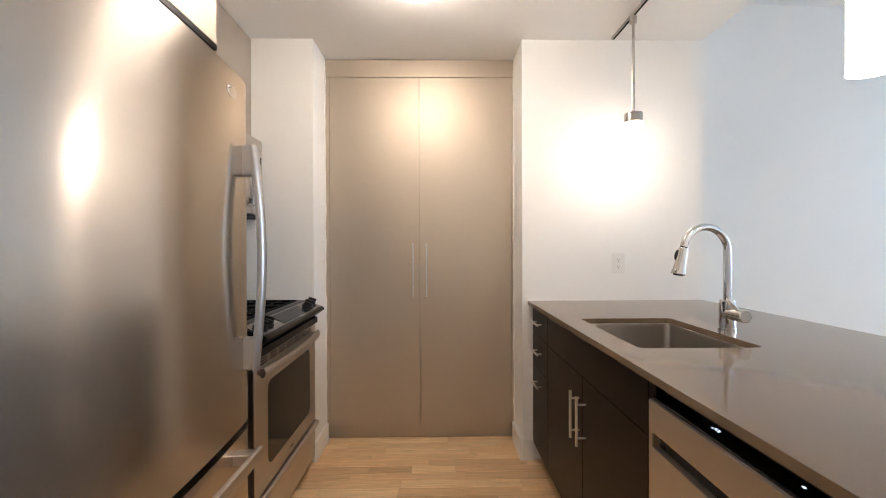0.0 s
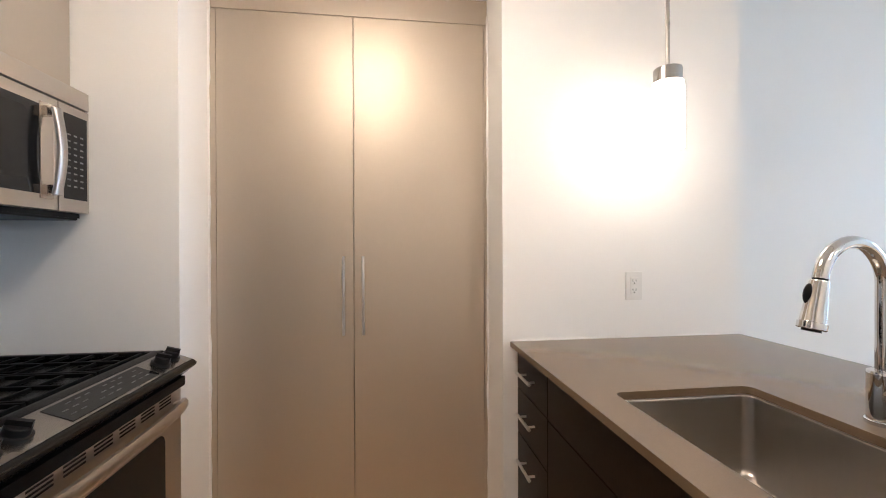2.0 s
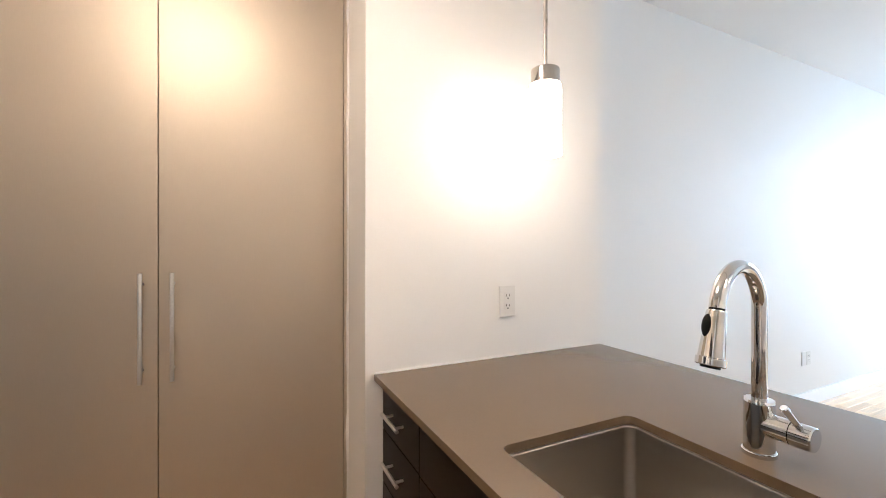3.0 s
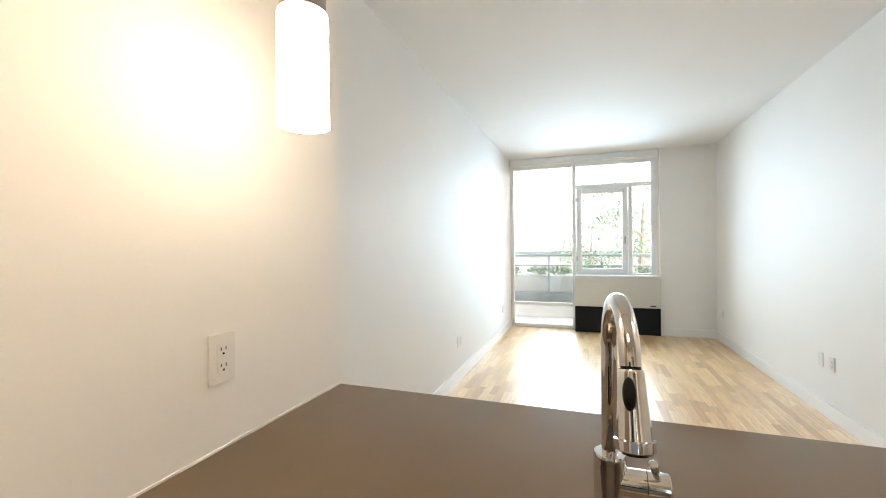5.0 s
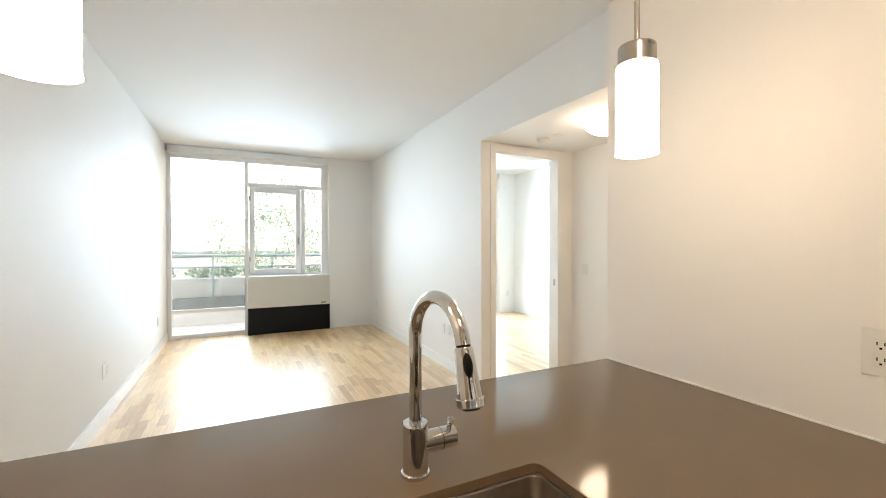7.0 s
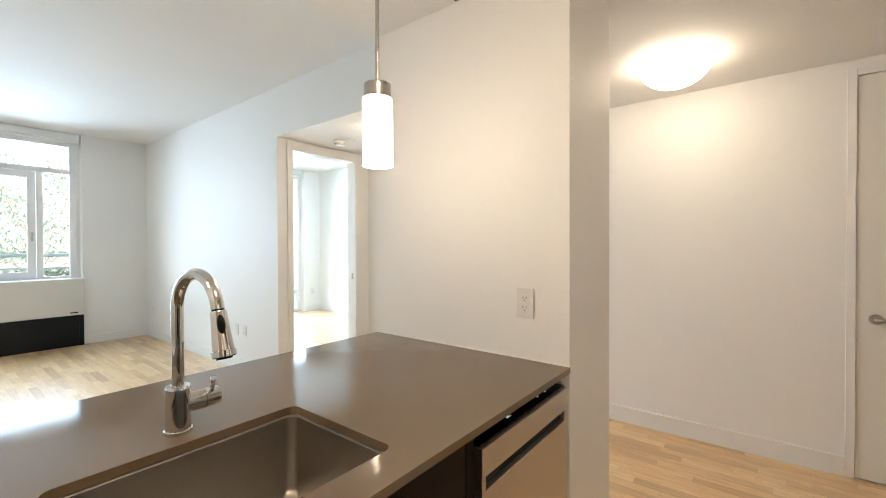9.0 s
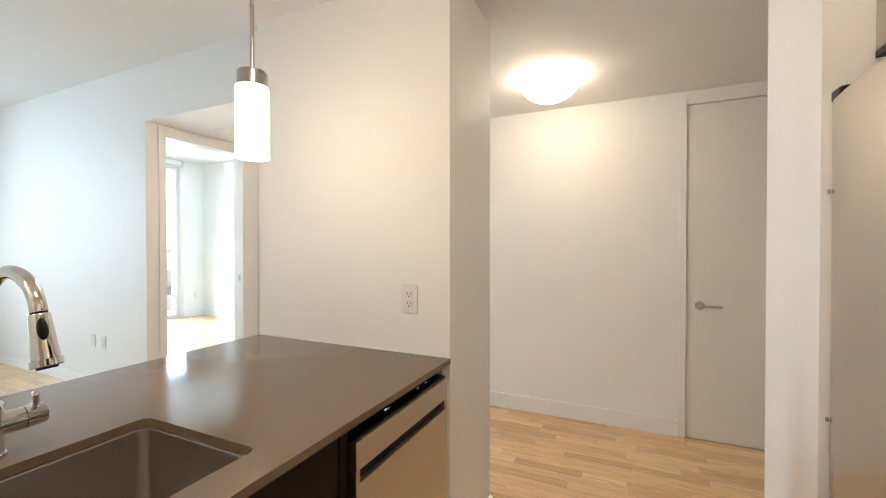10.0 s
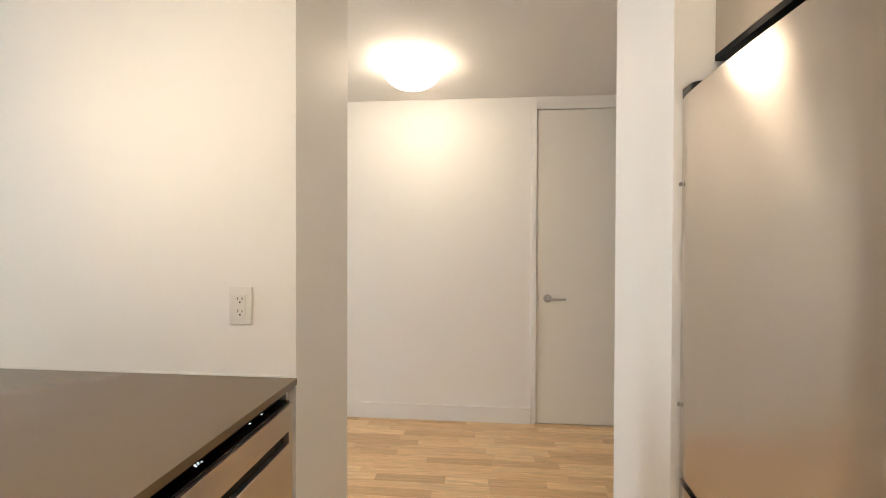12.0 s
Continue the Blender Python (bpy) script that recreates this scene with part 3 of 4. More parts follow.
def pendant(y):
    p = thing("pendant_lamp", (PXC, y, 1.65), "lit white opal cylinder pendant with satin nickel cap", "pendant lamp", "pendants over the island")
    part("adapter", turned(bmesh.new(), PXC, y, ((0.016, KZ - 0.018), (0.018, KZ - 0.022), (0.018, KZ - 0.05), (0.011, KZ - 0.056))), NICKEL, p)
    part("rod", T([(PXC, y, 1.896), (PXC, y, KZ - 0.055)], 0.0068, seg=12), NICKEL, p)
    part("cap", turned(bmesh.new(), PXC, y, ((0.012, 1.901), (0.0440, 1.900), (0.0455, 1.897), (0.0455, 1.895), (0.0455, 1.852), (0.0455, 1.850), (0.040, 1.849))), NICKEL, p)
    part("shade", turned(bmesh.new(), PXC, y, ((0.035, 1.855), (0.0485, 1.851), (0.0503, 1.843), (0.0503, 1.840), (0.0503, 1.635), (0.0503, 1.632), (0.052, 1.626), (0.046, 1.624))), PENDANT_GLOW, p, "lit white opal glass shade")
    return p


pendant(2.145)
pendant(0.993)


def dome_lamp(x, y, glow, r=0.188):
    p = thing("ceiling_lamp", (x, y, KZ), "lit frosted glass dome lamp on the ceiling", "ceiling lamp", "dome ceiling lamps")
    part("base_plate", turned(bmesh.new(), x, y, ((r * 0.86, KZ), (r * 0.88, KZ - 0.012), (r * 0.8, KZ - 0.014))), TRIM, p)
    prof = [(r * math.cos(a), KZ - 0.013 - 0.138 * math.sin(a)) for a in (radians(88 * k / 12) for k in range(13))]
    part("diffuser", turned(bmesh.new(), x, y, [(r * 0.9, KZ - 0.012)] + prof, 48), glow, p, "lit frosted glass dome")
    return p


dome_lamp(0.357, -0.74, DOME_GLOW)
dome_lamp(2.58, -0.68, DOME_GLOW)
dome_lamp(-0.10, 1.75, KITCHEN_GLOW)

# ---- hall door ----
hd = structure("door_1", B(HDX0 + 0.003, HDX1 - 0.012, HY - 0.045, HY - 0.003, 0.006, HDZ - 0.022, 0.0015), DOOR_PAINT, "flush pale painted hall door, closed", "door")
hnd = part("door_rosette", T([(-0.552, HY - 0.003, 0.93), (-0.552, HY + 0.012, 0.93)], 0.030, seg=28), NICKEL, hd, "round satin nickel rosette")
part("door_lever", T([(-0.552, HY + 0.01, 0.93), (-0.552, HY + 0.042, 0.93), (-0.560, HY + 0.05, 0.93), (-0.575, HY + 0.052, 0.93), (-0.675, HY + 0.052, 0.93)], [0.010, 0.009, 0.009, 0.0085, 0.0075], seg=12), NICKEL, hnd, "satin nickel lever")
structure("door_frame_1", B(HDX1 - 0.010, HDX1 + 0.030, HY - 0.05, HY + 0.008, 0, HDZ + 0.02, 0.002), TRIM, "white painted door jamb", "door frame")
structure("door_frame_2", B(HDX0 - 0.04, HDX1 - 0.0105, HY - 0.05, HY + 0.008, HDZ - 0.018, HDZ + 0.02, 0.002), TRIM, "white painted door head", "door frame")

# ---- bedroom door opening ----
for y0, y1, z0, z1 in ((BDY1, BDY1 + 0.045, 0, BDZ + 0.07), (BDY0 - 0.055, BDY0, 0, BDZ + 0.07), (BDY0 + 0.0005, BDY1 - 0.0005, BDZ, BDZ + 0.07)):
    structure("door_casing", B(DX - 0.014, DX - 0.0005, y0, y1, z0, z1, 0.002), TRIM, "white flat door casing round the bedroom door", "door casing")
for y0, y1, z0, z1 in ((BDY1 - 0.018, BDY1 - 0.0005, 0, BDZ - 0.0005), (BDY0 + 0.0005, BDY0 + 0.018, 0, BDZ - 0.0005), (BDY0 + 0.0185, BDY1 - 0.0185, BDZ - 0.018, BDZ - 0.0005)):
    structure("door_jamb", B(DX - 0.012, DX + 0.13, y0, y1, z0, z1, 0.0015), TRIM, "white painted jamb of the bedroom doorway", "door frame")
tagged(solid("strike_plate", B(DX + 0.03, DX + 0.06, BDY0 + 0.0182, BDY0 + 0.020, 0.96, 1.03, 0.0005), NICKEL), "satin nickel strike plate on the door jamb", "strike plate")

# ---- refrigerator ----
RY0, RY1, RX = 0.547, 1.319, -0.590


def bowed(y0, y1, z0, z1, xe, bow, depth, r=0.006):
    """A door slab bowed outwards towards the room."""
    yc, w = (RY0 + RY1) / 2, (RY1 - RY0) / 2
    pts = [(xe - depth, y0), (xe - depth, y1)]
    for k in range(25):
        y = y1 + (y0 - y1) * k / 24
        edge = max(0.0, 1 - min(y1 - y, y - y0) / r) ** 2 * r
        pts.append((xe + bow * (1 - ((y - yc) / w) ** 2) - edge, y))
    bm = prism(bmesh.new(), pts, z0, z1)
    return bm


fr = thing("refrigerator", (-0.95, 0.93, 0), "brushed stainless bottom-freezer refrigerator with bowed doors", "refrigerator")
part("body", B(WX + 0.02, RX - 0.068, RY0 + 0.006, RY1 - 0.006, 0.02, 1.705, 0.004), BLACK_PLASTIC, fr)
fdoor = part("door", bowed(RY0, RY1, 0.712, 1.713, RX, 0.021, 0.06), STEEL_UP, fr, "bowed stainless steel door")
fdraw = part("freezer_drawer", bowed(RY0, RY1, 0.06, 0.690, RX, 0.021, 0.06), STEEL_UP, fr)
part("toe_grille", B(RX - 0.06, RX - 0.03, RY0 + 0.01, RY1 - 0.01, 0.0, 0.055), BLACK_PLASTIC, fr)
part("hinge_cover", prism(bmesh.new(), rounded(RX - 0.075, RX + 0.002, RY0 + 0.002, RY0 + 0.075, 0.018), 1.714, 1.736), BLACK_PLASTIC, fr, "black plastic hinge cover")
for z in (1.485, 0.896):
    part("hole_plug", T([(RX + 0.001, RY0 + 0.014, z), (RX + 0.0062, RY0 + 0.014, z)], 0.0055, seg=14), DARK_STEEL, fdoor, "small grey hole plug")
hy = 1.286
bar = [(-0.558 + 0.023 * math.sin(math.pi * k / 20), hy, 0.868 + (1.524 - 0.868) * k / 20) for k in range(21)]


def flat_bar(pts, w, t):
    """A flat, slightly rounded bar that follows points; wide in y."""
    bm = bmesh.new()
    rows = []
    for p in pts:
        rows.append([bm.verts.new((p[0] + dx, p[1] + dy, p[2])) for dx, dy in ((-t, -w * 0.75), (-t * 0.2, -w), (t * 0.7, -w * 0.8), (t, 0), (t * 0.7, w * 0.8), (-t * 0.2, w), (-t, w * 0.75))])
    n = len(rows[0])
    for a, b in zip(rows, rows[1:]):
        for k in range(n):
            bm.faces.new((a[k], a[(k + 1) % n], b[(k + 1) % n], b[k]))
    bm.faces.new(rows[0]), bm.faces.new(rows[-1])
    bmesh.ops.recalc_face_normals(bm, faces=bm.faces[:])
    return bm


fh = part("handle", flat_bar(bar, 0.018, 0.010), HANDLE_ALU, fdoor, "curved stainless steel handle", sharp=60)
for z0, z1 in ((0.869, 0.962), (1.434, 1.523)):
    part("handle_mount", B(-0.602, -0.554, hy - 0.016, hy + 0.014, z0, z1, 0.004), HANDLE_ALU, fh)
bmh = bmesh.new()
box(bmh, -0.534, -0.516, 0.64, 1.25, 0.628, 0.662, 0.006)
dh = part("handle", bmh, STEEL, fdraw, "horizontal stainless steel handle")
for y in (0.66, 1.19):
    part("handle_mount", B(-0.581, -0.526, y, y + 0.04, 0.628, 0.660, 0.004), STEEL, dh)
bmo = bmesh.new()
bmesh.ops.create_uvsphere(bmo, u_segments=24, v_segments=8, radius=1, matrix=Matrix.Translation((-0.5785, 1.200, 1.650)) @ Matrix.Rotation(radians(4.2), 4, "Z") @ Matrix.Diagonal((0.003, 0.030, 0.016, 1)))
part("badge", bmo, CHROME, fdoor, "small oval chrome badge")

# ---- cabinets over the fridge and the stove ----
fc = thing("fridge_cabinet", (-0.95, 0.92, 1.79), "greige lacquered cabinet above the refrigerator", "cabinet", "wall cabinets")
part("carcass", B(WX + 0.002, -0.697, 0.546, 1.312, 1.832, KZ - 0.003), GREIGE, fc)
# black strip stands in for the shade between fridge and cabinet
part("gap_shade_strip", B(-0.76, -0.678, 0.545, 1.313, 1.815, 1.831), BLACK_PLASTIC, fc, "black strip for the shade in the gap above the fridge")
part("door", B(-0.696, -0.677, 0.548, 0.928, 1.832, KZ - 0.004, 0.0012), GREIGE, fc)
part("door", B(-0.696, -0.677, 0.932, 1.310, 1.832, KZ - 0.004, 0.0012), GREIGE, fc)
uc = thing("wall_cabinet", (-1.2, 1.86, 1.82), "greige lacquered wall cabinet above the microwave", "cabinet", "wall cabinets")
part("carcass", B(WX + 0.002, -1.09, 1.31, NY - 0.002, 1.826, KZ - 0.003), GREIGE, uc)
for y0, y1 in ((1.312, 1.600), (1.604, 1.985), (1.989, NY - 0.004)):
    part("door", B(-1.089, -1.070, y0, y1, 1.826, KZ - 0.004, 0.0012), GREIGE, uc)
uc2 = thing("wall_cabinet", (-1.2, 1.48, 1.4), "narrow greige lacquered wall cabinet beside the microwave", "cabinet", "wall cabinets")
part("carcass", B(WX + 0.002, -1.09, 1.31, 1.645, 1.41, 1.822), GREIGE, uc2)
part("door", B(-1.089, -1.070, 1.312, 1.643, 1.41, 1.822, 0.0012), GREIGE, uc2)

# ---- microwave ----
MY0, MY1, MX, MZ0, MZ1 = 1.652, NY - 0.006, -1.010, 1.390, 1.822
mw = thing("microwave", (-1.19, 2.03, MZ0), "stainless over-the-range microwave with a dark window", "microwave")
part("body", B(WX + 0.004, MX - 0.03, MY0, MY1, MZ0 + 0.02, MZ1, 0.002), STEEL, mw)
part("vent_strip", B(MX - 0.029, MX, MY0, MY1, 1.762, MZ1, 0.002), STEEL, mw)
part("shadow_gap", B(MX - 0.029, MX - 0.012, MY0, MY1, 1.757, 1.7615), BLACK_PLASTIC, mw)
md = part("door", B(MX - 0.029, MX, MY0, 2.278, MZ0 + 0.018, 1.7565, 0.003), STEEL, mw)
part("window", prism(bmesh.new(), rounded(MY0 + 0.05, 2.215, MZ0 + 0.063, 1.722, 0.012), MX - 0.002, MX + 0.0012, "x"), BLACK_GLASS, md, "glossy black door window")
part("screen", prism(bmesh.new(), rounded(MY0 + 0.075, 2.165, MZ0 + 0.10, 1.700, 0.02), MX, MX + 0.0022, "x"), SMOKED, md)
for k, w in enumerate((0.012, 0.008, 0.014)):
    part("badge", B(MX + 0.001, MX + 0.0016, 1.90 + k * 0.017, 1.90 + k * 0.017 + w, MZ0 + 0.074, MZ0 + 0.082), GREY_MARK, md)
part("handle_plate", B(MX - 0.001, MX + 0.004, 2.206, 2.256, 1.440, 1.732, 0.002), STEEL_UP, md)
mh = part("handle", flat_bar([(MX + 0.030 + 0.016 * math.sin(math.pi * k / 14), 2.232, 1.452 + 0.265 * k / 14) for k in range(15)], 0.016, 0.008), HANDLE_ALU, md, "curved stainless steel handle", sharp=60)
for z in (1.452, 1.692):
    part("handle_mount", B(MX - 0.001, MX + 0.034, 2.219, 2.245, z, z + 0.030, 0.003), STEEL_UP, mh)
part("control_side", B(MX - 0.029, MX, 2.281, MY1, MZ0 + 0.018, 1.7565, 0.003), STEEL, mw)
cp = part("control_panel", B(MX - 0.002, MX + 0.0015, 2.300, MY1 - 0.012, MZ0 + 0.06, 1.728, 0.001), BLACK_GLASS, mw, "black control panel")
for r in range(9):
    for c in range(3):
        part("key_mark", B(MX + 0.0014, MX + 0.0019, 2.312 + c * 0.028, 2.312 + c * 0.028 + 0.014, 1.49 + r * 0.021, 1.495 + r * 0.021), GREY_MARK, cp)
part("underside", B(WX + 0.03, MX - 0.03, MY0 + 0.01, MY1 - 0.01, MZ0 - 0.006, MZ0 + 0.019, 0.004), BLACK_PLASTIC, mw, "black vented underside")
part("underside_lip", B(MX - 0.05, MX - 0.029, MY0 + 0.005, MY1 - 0.004, MZ0 + 0.002, MZ0 + 0.018), BLACK_PLASTIC, mw)

# ---- narrow base cabinet between fridge and stove ----
nb = thing("base_cabinet", (-1.05, 1.47, 0), "narrow espresso base cabinet between fridge and stove", "cabinet")
part("carcass", B(WX + 0.004, -0.790, 1.332, 1.604, 0.1, CB - 0.001), ESPRESSO, nb)
part("toe_kick", B(-0.86, -0.845, 1.332, 1.604, 0, 0.099), ESPRESSO, nb)
ndd = part("door", B(-0.789, -0.770, 1.334, 1.602, 0.106, 0.888, 0.0012), ESPRESSO, nb)
bar_pull(ndd, (-0.770, 1.52, 0.655), (-0.770, 1.52, 0.84), (0.034, 0, 0), 0.0058, 0.03)
tagged(solid("worktop", B(WX + 0.003, -0.757, 1.328, 1.608, CB, CT, 0.002), QUARTZ), "short taupe quartz worktop beside the stove", "worktop")

# ---- stove ----
GY0, GY1 = 1.626, NY - 0.008
st = thing("stove", (-1.0, 2.03, 0), "stainless slide-in gas stove with black cast iron grates", "stove")
part("body", B(WX + 0.03, -0.742, GY0, GY1, 0.013, 0.895), BLACK, st)
part("cooktop", prism(bmesh.new(), rounded(WX + 0.03, -0.775, GY0 - 0.004, GY1 + 0.002, 0.03), 0.896, 0.921), BLACK, st, "glossy black enamel cooktop")
for y0, y1 in ((GY0, GY0 + 0.034), (GY1 - 0.034, GY1)):
    part("side_trim", B(WX + 0.05, -0.766, y0, y1, 0.9205, 0.9385, 0.007, 3), BLACK, st)
part("front_trim", prism(bmesh.new(), ((-0.800, 0.9205), (-0.800, 0.936), (-0.795, 0.9405), (-0.782, 0.9405), (-0.766, 0.936), (-0.766, 0.9205)), GY0 + 0.0345, GY1 - 0.0345, "y"), BLACK, st)
panel = part("control_panel", prism(bmesh.new(), ((-0.776, 0.897), (-0.776, 0.934), (-0.765, 0.937), (-0.672, 0.902), (-0.662, 0.893), (-0.664, 0.884), (-0.712, 0.846), (-0.742, 0.846)), GY0, GY1, "y"), BLACK, st)


def on_panel(y0, y1, u0, u1, h):
    """A thin slab on the sloping control panel; u runs down the slope."""
    a, b = Vector((-0.765, 0, 0.937)), Vector((-0.672, 0, 0.902))
    d = (b - a).normalized()
    nrm = Vector((-d.z, 0, d.x))
    if nrm.z < 0:
        nrm = -nrm
    p0, p1 = a + d * u0, a + d * u1
    bm = bmesh.new()
    q = [(p.x + nrm.x * k, p.z + nrm.z * k) for p, k in ((p0, 0), (p1, 0), (p1, h), (p0, h))]
    return prism(bm, q, y0, y1, "y"), (p0 + p1) / 2, nrm


bm, _, _ = on_panel(GY0 + 0.012, GY1 - 0.004, 0.006, 0.094, 0.0015)
part("panel_face", bm, DARK_STEEL, panel, "dark brushed steel panel face")
bm, _, _ = on_panel(1.865, 2.215, 0.014, 0.086, 0.0028)
disp = part("display", bm, BLACK_GLASS, panel, "black touch display")
for c in range(10):
    for r in range(3):
        if (c * 7 + r * 3) % 4:
            bm, _, _ = on_panel(1.885 + c * 0.032, 1.885 + c * 0.032 + 0.017, 0.026 + r * 0.019, 0.029 + r * 0.019, 0.0034)
            part("key_mark", bm, GREY_MARK, disp)
for y, u in ((1.685, 0.054), (1.765, 0.046), (2.285, 0.05), (2.355, 0.044)):
    _, c, nrm = on_panel(y, y, u, u, 0.001)
    c = Vector((c.x, y, c.z))
    k = part("knob", T([c, c + nrm * 0.008, c + nrm * 0.010, c + nrm * 0.024, c + nrm * 0.026], [0.030, 0.0295, 0.024, 0.0225, 0.020], seg=24), BLACK_PLASTIC, panel, "black round burner knob")
    bmk = bmesh.new()
    bmesh.ops.create_cube(bmk, size=1, matrix=Matrix.Translation(c + nrm * 0.030) @ nrm.to_track_quat("Z", "Y").to_matrix().to_4x4() @ Matrix.Rotation(radians(20), 4, "Z") @ Matrix.Diagonal((0.011, 0.042, 0.014, 1)))
    part("knob_grip", bmk, BLACK_PLASTIC, k)
part("front_lip", B(-0.742, -0.700, GY0, GY1, 0.812, 0.8455, 0.003), BLACK, st)
od = part("oven_door", B(-0.742, -0.714, GY0 + 0.002, GY1 - 0.002, 0.262, 0.808, 0.004), STEEL, st)
part("oven_window", prism(bmesh.new(), rounded(GY0 + 0.13, GY1 - 0.11, 0.345, 0.690, 0.035), -0.716, -0.7125, "x"), BLACK_GLASS, od, "black oven window with rounded corners")
for k in range(7):
    for j in range(3):
        part("vent_slot", B(-0.7155, -0.7132, GY0 + 0.055 + k * 0.098, GY0 + 0.125 + k * 0.098, 0.7745 + j * 0.0105, 0.7795 + j * 0.0105), DARK_SLOT, od)
part("badge", B(-0.7142, -0.7130, 2.01, 2.045, 0.292, 0.302, 0.0004), GREY_MARK, od)
bmz = bmesh.new()
n = 24
rows = []
for k in range(n + 1):
    y = GY0 + 0.025 + (GY1 - GY0 - 0.05) * k / n
    x = -0.690 + 0.022 * math.sin(math.pi * k / n) ** 0.5
    rows.append([bmz.verts.new((x + dx, y, 0.755 + dz)) for dx, dz in ((-0.010, -0.017), (0.004, -0.019), (0.011, -0.008), (0.011, 0.008), (0.003, 0.019), (-0.010, 0.017))])
for a, b in zip(rows, rows[1:]):
    for k in range(6):
        bmz.faces.new((a[k], a[(k + 1) % 6], b[(k + 1) % 6], b[k]))
bmz.faces.new(rows[0]), bmz.faces.new(rows[-1])
bmesh.ops.recalc_face_normals(bmz, faces=bmz.faces[:])
oh = part("handle", bmz, STEEL, od, "wide curved stainless handle", sharp=50)
for y in (GY0 + 0.028, GY1 - 0.058):
    part("handle_mount", B(-0.716, -0.688, y, y + 0.03, 0.745, 0.766, 0.003), STEEL, oh)
sd = part("storage_drawer", B(-0.742, -0.716, GY0 + 0.002, GY1 - 0.002, 0.055, 0.252, 0.004), STEEL, st)
part("drawer_lip", T([(-0.706, GY0 + 0.006, 0.246), (-0.706, GY1 - 0.006, 0.246)], 0.014, seg=14), STEEL, sd)
part("toe_kick", B(-0.79, -0.77, GY0, GY1, 0.013, 0.055), BLACK_PLASTIC, st)


def grate(y0, y1):
    x0, x1, z = WX + 0.10, -0.805, 0.946
    g = part("grate", B(x0, x1, y0, y0 + 0.012, z - 0.012, z, 0.003), IRON, st, "black cast iron grate")
    part("grate_bar", B(x0, x1, y1 - 0.012, y1, z - 0.012, z, 0.003), IRON, g)
    for k in range(7):
        x = x0 + (x1 - x0 - 0.012) * k / 6
        part("grate_bar", B(x, x + 0.011, y0 + 0.0125, y1 - 0.0125, z - 0.011, z - 0.001, 0.003), IRON, g)
    part("grate_bar", B(x0 + 0.012, x1 - 0.012, (y0 + y1) / 2 - 0.006, (y0 + y1) / 2 + 0.006, z - 0.010, z + 0.001, 0.003), IRON, g)
    for x in (x0 + 0.004, x1 - 0.016):
        for y in (y0 + 0.001, y1 - 0.012):
            part("grate_foot", B(x, x + 0.012, y, y + 0.011, 0.921, z - 0.010, 0.002), IRON, g)


for k in range(3):
    w = (GY1 - GY0 - 0.09) / 3
    grate(GY0 + 0.045 + k * w, GY0 + 0.045 + (k + 1) * w - 0.004)
for x in (-1.13, -0.91):
    for y in (1.80, 2.27):
        b = part("burner", turned(bmesh.new(), x, y, ((0.05, 0.921), (0.048, 0.927), (0.036, 0.929), (0.036, 0.936), (0.031, 0.939)), 28), IRON, st, "round black gas burner")

st.location.z = -0.012

# ---- tiled backsplash ----
bs = structure("backsplash", B(WX, WX + 0.004, 1.31, NY - 0.001, CT, 1.41), GROUT, "splashback of thin pale glass tile strips", "backsplash")
tile_mesh = {}
z, k = CT + 0.002, 0
while z < 1.395:
    hgt = (0.012, 0.016, 0.010)[k % 3]
    if hgt not in tile_mesh:
        me = bpy.data.meshes.new("tile")
        bt = B(0, 0.0065, 0, NY - 0.003 - 1.312, 0, hgt, 0.0012, seg=1)
        bt.to_mesh(me)
        bt.free()
        me.materials.append(TILE)
        tile_mesh[hgt] = me
    ob = new("tile", tile_mesh[hgt])
    ob.parent = bs
    ob.location = (WX + 0.002 + 0.0012 * ((k * 5) % 3), 1.312, z)
    z += hgt + 0.0018
    k += 1

# ---- wall outlets and switches ----


def outlet(cx, cy, cz, normal, label="white duplex outlet in a screwless wall plate", blank=False, insert=False):
    """A duplex outlet; normal '+y' or '-y': the way it faces."""
    s = 1 if normal == "+y" else -1
    o = thing("wall_outlet", (cx, cy, cz), label, "outlet", "wall outlets")

    def slab(x0, x1, d0, d1, z0, z1, r=0.0):
        ya, yb = sorted((cy + s * d0, cy + s * d1))
        return B(cx + x0, cx + x1, ya, yb, cz + z0, cz + z1, r)
    plate = part("wall_plate", slab(-0.036, 0.036, 0.0, 0.006, -0.058, 0.058, 0.002), WHITE_PLASTIC, o)
    if insert:
        part("insert", slab(-0.0172, 0.0172, 0.0055, 0.0072, -0.0345, 0.0345, 0.0008), WHITE_PLASTIC, plate)
        for z in (-0.004, 0.0005):
            part("button", slab(-0.009, 0.009, 0.007, 0.0083, z, z + 0.0035, 0.0005), WHITE_PLASTIC, plate)
    for z in () if blank else (-0.019, 0.019):
        f = part("receptacle", slab(-0.0165, 0.0165, 0.0055, 0.0085, z - 0.0155, z + 0.0155, 0.002), WHITE_PLASTIC, plate)
        for x0 in (-0.008, 0.0055):
            part("slot", slab(x0, x0 + 0.0024, 0.0083, 0.0088, z - 0.001, z + 0.0075), DARK_SLOT, f)
        part("slot", slab(-0.0025, 0.0025, 0.0083, 0.0088, z - 0.0105, z - 0.0055), DARK_SLOT, f)
    return o


outlet(1.024, NY, 1.127, "-y", "white outlet with test buttons in a screwless wall plate", insert=True)
outlet(0.678, SY1, 1.132, "+y", "white outlet with test buttons in a screwless wall plate", insert=True)
outlet(4.44, LY1, 0.40, "-y")
outlet(4.366, LY1, 0.40, "-y", "white blank wall plate beside an outlet", blank=True)
outlet(6.75, LY1, 0.40, "-y")
